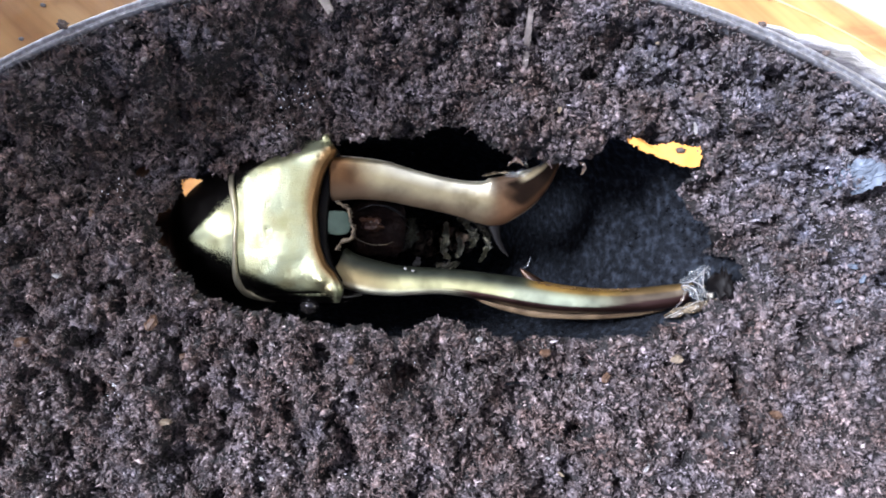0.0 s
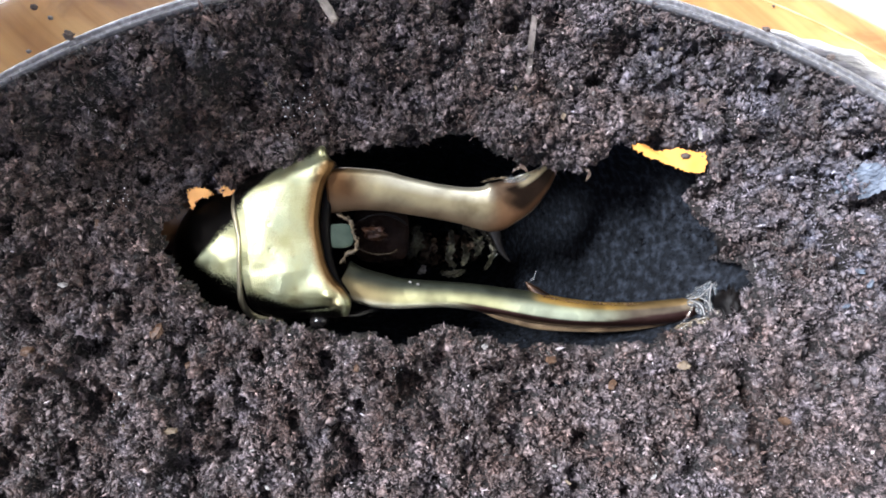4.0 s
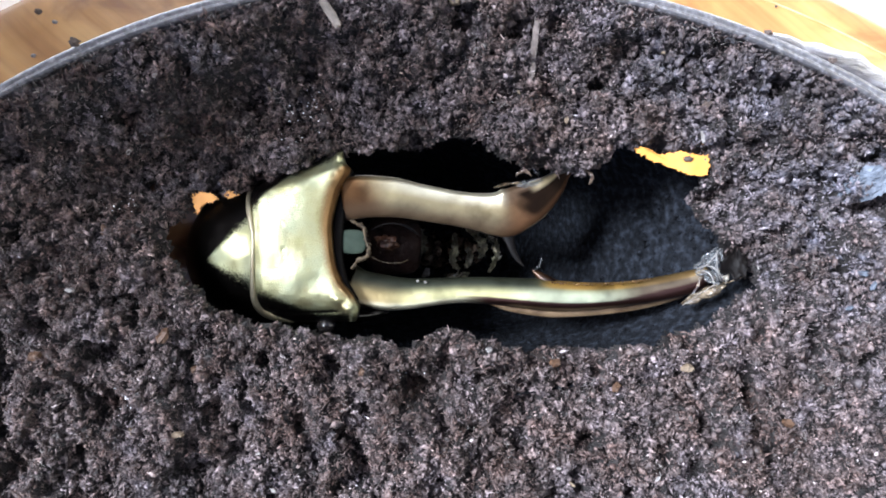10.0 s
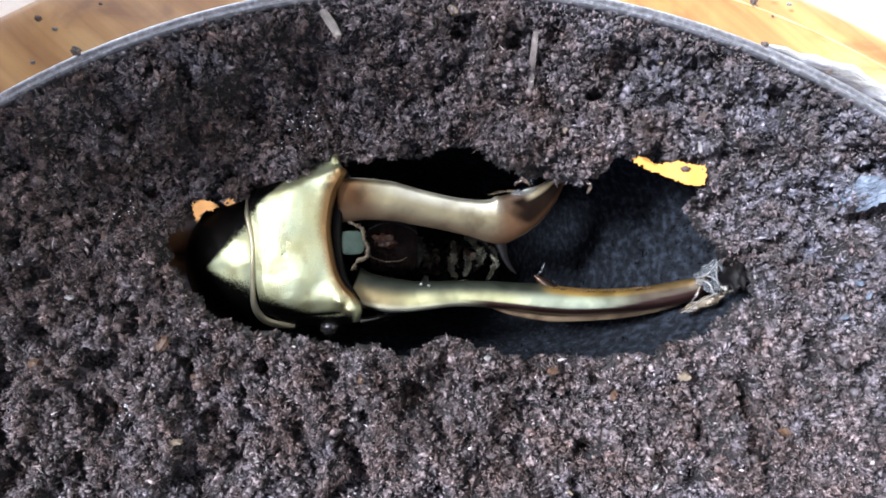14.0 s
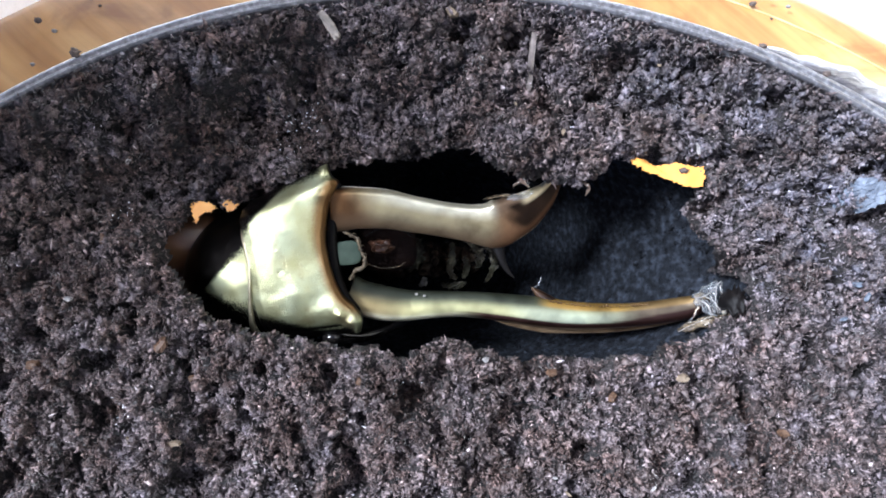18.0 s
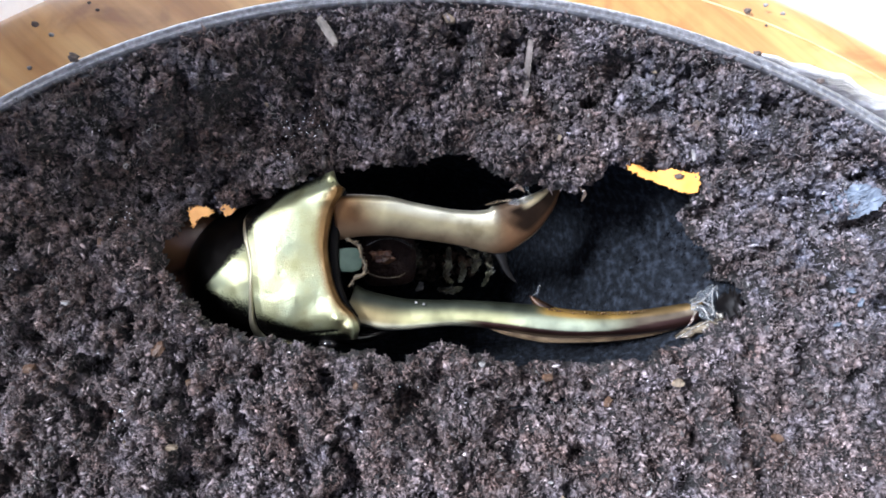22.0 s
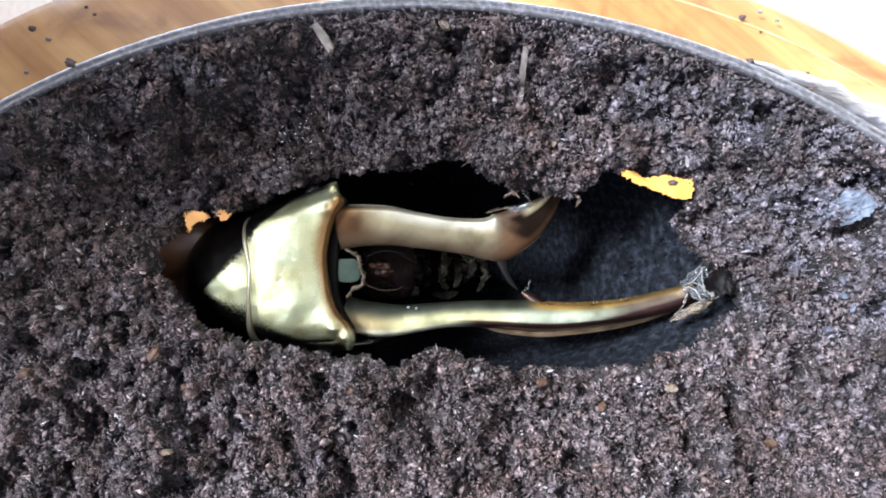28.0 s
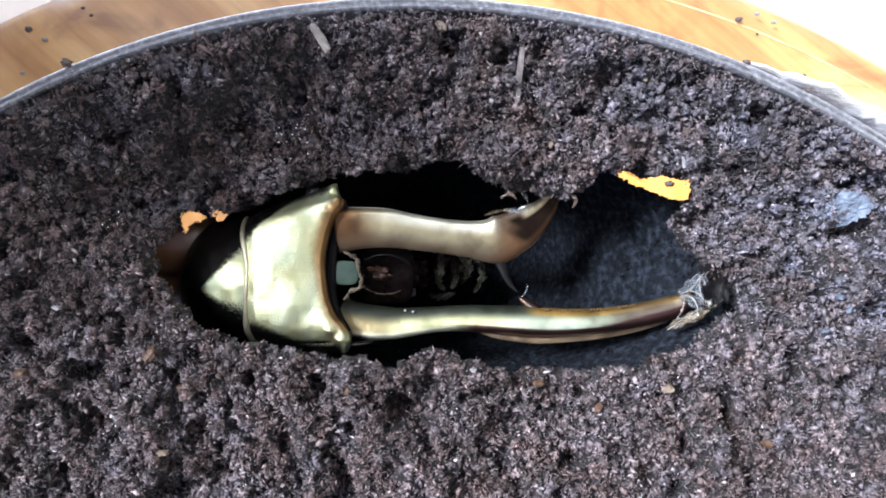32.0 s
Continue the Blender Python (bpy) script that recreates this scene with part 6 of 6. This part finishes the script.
        (31.5, pose(-0.000003, -0.000043, 0.009999, 0.51, -0.54, -1.03)),
        (32, pose(-0.000005, -0.000177, 0.010015, -0.86, -0.57, -0.8)),
    ])
    walk(JAW_U, [
        (0, pose(0.005558, 0.00425, 0.007819, -0.67, 0.81, -3.97)),
        (0.5, pose(0.005628, 0.0038, 0.007483, -3.08, -1.98, -2.85)),
        (1, pose(0.005646, 0.003773, 0.007602, -2.8, -2.45, -2.63)),
        (1.5, pose(0.005569, 0.003263, 0.007629, -7.33, -4.11, -2.61)),
        (2, pose(0.005416, 0.003677, 0.007435, -5.25, -2.32, -4.27)),
        (2.5, pose(0.005332, 0.004162, 0.007689, -1.71, 0.15, -4.65)),
        (3, pose(0.005271, 0.004684, 0.008072, 0.44, 1.28, -5.43)),
        (3.5, pose(0.005253, 0.005026, 0.00844, 1.52, 1.38, -4.39)),
        (5.5, pose(0.005218, 0.00447, 0.008012, -0.46, 0.13, -1.25)),
        (6, pose(0.005258, 0.004389, 0.007829, -0.51, -0.04, -0.46)),
        (6.5, pose(0.005197, 0.004325, 0.007964, -1.12, -0.75, -0.45)),
        (7, pose(0.005216, 0.004389, 0.007853, -0.43, -0.08, -0.21)),
        (7.5, pose(0.005252, 0.004131, 0.007886, -1.06, -0.63, 0.44)),
        (8, pose(0.005298, 0.004188, 0.007822, -1.23, -0.09, -0.1)),
        (8.5, pose(0.005331, 0.0043, 0.007969, -0.56, -0.39, -0.58)),
        (9, pose(0.005284, 0.004323, 0.007655, -1.21, 0.21, -2.6)),
        (9.5, pose(0.005161, 0.004471, 0.007548, -1.6, 0.64, -4.5)),
        (10, pose(0.005283, 0.004324, 0.007802, -1.12, -0.11, -1.81)),
        (10.5, pose(0.00528, 0.004198, 0.007942, -1.44, -0.62, -1.02)),
        (11, pose(0.005261, 0.004263, 0.007877, -0.76, -0.61, -1.25)),
        (11.5, pose(0.005192, 0.004375, 0.007744, -0.58, 0.5, -1.41)),
        (12, pose(0.005154, 0.004275, 0.007674, -1.47, 0.55, -1.15)),
        (12.5, pose(0.005168, 0.004361, 0.007712, -0.88, -0.18, -0.95)),
        (13, pose(0.005122, 0.004249, 0.007876, -1.57, -0.66, -1.17)),
        (13.5, pose(0.00514, 0.004291, 0.007784, -0.82, 0.55, -1.41)),
        (14, pose(0.005009, 0.004643, 0.007812, 0.19, 1.45, -4.47)),
        (14.5, pose(0.005271, 0.004163, 0.007622, -1.64, 0.71, -0.38)),
        (16.5, pose(0.004961, 0.004216, 0.007781, -2.44, -0.59, -4.45)),
        (17, pose(0.005011, 0.00458, 0.007724, -0.34, 0.51, -4.51)),
        (17.5, pose(0.005064, 0.00479, 0.008314, 0.99, 0.71, -2.89)),
        (18, pose(0.004907, 0.005387, 0.008954, 3.8, 0.87, -3.66)),
        (18.5, pose(0.004969, 0.005103, 0.00904, 3.31, 0.71, -2.48)),
        (19, pose(0.00514, 0.004676, 0.00828, 0.54, 0.52, -1.44)),
        (19.5, pose(0.005075, 0.004623, 0.008328, 1.09, 0.49, -0.8)),
        (20, pose(0.005141, 0.004667, 0.008259, 1.05, -0.11, -1.01)),
        (20.5, pose(0.005086, 0.004652, 0.008366, 0.93, 0.17, -0.27)),
        (21, pose(0.005105, 0.00462, 0.008397, 0.89, 0, -0.79)),
        (21.5, pose(0.005154, 0.004583, 0.008351, 1.11, 0.41, -0.65)),
        (22, pose(0.004964, 0.004748, 0.008159, 0.71, 0.63, -1.84)),
        (22.5, pose(0.004884, 0.00476, 0.008235, 0.71, 0.58, -3.67)),
        (23, pose(0.005105, 0.004644, 0.008222, 0.71, 0.65, -1.69)),
        (23.5, pose(0.005238, 0.004387, 0.008132, -0.03, 0.81, -1.26)),
        (24, pose(0.005142, 0.004414, 0.007946, 0.02, 0.51, -1.08)),
        (24.5, pose(0.005133, 0.004493, 0.007982, -0.11, 0.14, -1.85)),
        (25, pose(0.005126, 0.004365, 0.007921, -0.53, 0.08, -1.07)),
        (25.5, pose(0.005165, 0.004431, 0.007859, -0.48, 0.32, -1.08)),
        (27.5, pose(0.005131, 0.004461, 0.008095, 0.37, -0.13, -0.7)),
        (28, pose(0.005156, 0.00443, 0.008156, 0.08, -0.02, -0.03)),
        (28.5, pose(0.005241, 0.004202, 0.007835, -0.99, 0.04, 1.66)),
        (29, pose(0.005203, 0.004222, 0.007803, -0.89, -0.57, 0.97)),
        (29.5, pose(0.005215, 0.004221, 0.007985, -0.37, -0.44, 0.94)),
        (30, pose(0.005188, 0.00433, 0.008039, -0.16, -0.51, 0.57)),
        (30.5, pose(0.005202, 0.004285, 0.008048, 0.28, -0.62, 0.66)),
        (31, pose(0.005207, 0.004276, 0.00799, -0.33, -0.59, 0.44)),
        (31.5, pose(0.005187, 0.004242, 0.008086, 0.5, -0.55, 0.71)),
        (32, pose(0.005258, 0.004178, 0.008, -0.87, -0.55, 0.62)),
    ])
    walk(JAW_L, [
        (0, pose(0.006128, -0.003721, 0.007896, -0.71, 0.77, -7.1)),
        (0.5, pose(0.005615, -0.004028, 0.007917, -2.96, -2.15, -6)),
        (1, pose(0.005521, -0.004052, 0.007995, -2.66, -2.6, -5.83)),
        (1.5, pose(0.005192, -0.004174, 0.008586, -7.06, -4.55, -6.16)),
        (2, pose(0.005498, -0.004024, 0.008167, -5.13, -2.58, -7.13)),
        (2.5, pose(0.005964, -0.003828, 0.007921, -1.71, 0.06, -7.66)),
        (3, pose(0.006189, -0.003487, 0.007972, 0.36, 1.31, -9.18)),
        (3.5, pose(0.006242, -0.003094, 0.008188, 1.39, 1.51, -9.67)),
        (5.5, pose(0.005643, -0.003511, 0.008075, -0.46, 0.12, -2.61)),
        (6, pose(0.005649, -0.003534, 0.007899, -0.51, -0.06, -2.2)),
        (6.5, pose(0.005451, -0.003538, 0.008122, -1.1, -0.78, -1.9)),
        (7, pose(0.005635, -0.00352, 0.007912, -0.42, -0.1, -1.74)),
        (7.5, pose(0.005433, -0.003632, 0.008031, -1.05, -0.64, -0.39)),
        (8, pose(0.005492, -0.003644, 0.00799, -1.23, -0.11, -0.7)),
        (8.5, pose(0.005629, -0.003604, 0.008048, -0.55, -0.4, -1.7)),
        (9, pose(0.00586, -0.003653, 0.00782, -1.21, 0.2, -2.85)),
        (9.5, pose(0.00615, -0.003589, 0.007753, -1.59, 0.67, -3.7)),
        (10, pose(0.005819, -0.003612, 0.007959, -1.12, -0.12, -2.33)),
        (10.5, pose(0.005601, -0.003674, 0.008145, -1.44, -0.63, -1.51)),
        (11, pose(0.005665, -0.003579, 0.007988, -0.76, -0.61, -1.5)),
        (11.5, pose(0.005891, -0.00362, 0.007817, -0.58, 0.49, -2.04)),
        (12, pose(0.00581, -0.003597, 0.007868, -1.48, 0.54, -1.88)),
        (12.5, pose(0.005712, -0.003558, 0.007835, -0.87, -0.19, -1.49)),
        (13, pose(0.00567, -0.003555, 0.008098, -1.57, -0.67, -1.48)),
        (13.5, pose(0.005886, -0.003555, 0.007887, -0.83, 0.54, -1.75)),
        (14, pose(0.006158, -0.003357, 0.007742, 0.19, 1.45, -4.26)),
        (14.5, pose(0.005478, -0.003832, 0.007847, -1.59, 0.82, 3.51)),
        (16.5, pose(0.005783, -0.003706, 0.00813, -2.45, -0.54, -3.48)),
        (17, pose(0.00589, -0.00348, 0.007757, -0.33, 0.51, -4.02)),
        (17.5, pose(0.005829, -0.003222, 0.008162, 0.97, 0.74, -4.34)),
        (18, pose(0.005942, -0.002513, 0.008412, 3.75, 1.06, -6.65)),
        (18.5, pose(0.005821, -0.002759, 0.008574, 3.26, 0.92, -6.07)),
        (19, pose(0.005811, -0.003251, 0.008198, 0.51, 0.55, -4.26)),
        (19.5, pose(0.00574, -0.003287, 0.008171, 1.06, 0.54, -3.75)),
        (20, pose(0.005688, -0.003314, 0.008114, 1.05, -0.06, -3.68)),
        (20.5, pose(0.005655, -0.003231, 0.008236, 0.92, 0.24, -4.35)),
        (21, pose(0.005676, -0.003256, 0.008275, 0.89, 0.05, -4.03)),
        (21.5, pose(0.00574, -0.003358, 0.008192, 1.09, 0.48, -4.17)),
        (22, pose(0.005887, -0.003238, 0.008048, 0.66, 0.68, -5.59)),
        (22.5, pose(0.005962, -0.003072, 0.008124, 0.68, 0.61, -6.22)),
        (23, pose(0.005296, -0.003406, 0.008117, 0.79, 0.55, 5.92)),
        (23.5, pose(0.0051, -0.003668, 0.008135, 0.11, 0.8, 8.64)),
        (24, pose(0.005498, -0.003567, 0.007939, 0.04, 0.51, 1.79)),
        (24.5, pose(0.00567, -0.003553, 0.007995, -0.11, 0.14, -0.88)),
        (25, pose(0.005622, -0.003558, 0.007993, -0.53, 0.08, -0.96)),
        (25.5, pose(0.005715, -0.003556, 0.007922, -0.49, 0.32, -1.67)),
        (27.5, pose(0.005587, -0.003411, 0.008046, 0.37, -0.12, -1.8)),
        (28, pose(0.005525, -0.003526, 0.008146, 0.08, -0.02, -0.04)),
        (28.5, pose(0.005268, -0.003883, 0.007974, -0.98, 0.11, 6.22)),
        (29, pose(0.005289, -0.003812, 0.007928, -0.92, -0.51, 4.51)),
        (29.5, pose(0.005365, -0.003676, 0.008036, -0.37, -0.44, 1.37)),
        (30, pose(0.00542, -0.003593, 0.008063, -0.15, -0.51, -0.06)),
        (30.5, pose(0.005417, -0.003647, 0.00801, 0.3, -0.62, -0.63)),
        (31, pose(0.005425, -0.003714, 0.008038, -0.32, -0.59, -0.63)),
        (31.5, pose(0.005489, -0.003674, 0.00802, 0.51, -0.54, -0.61)),
        (32, pose(0.005465, -0.003698, 0.008122, -0.86, -0.57, -0.77)),
    ])


motions()
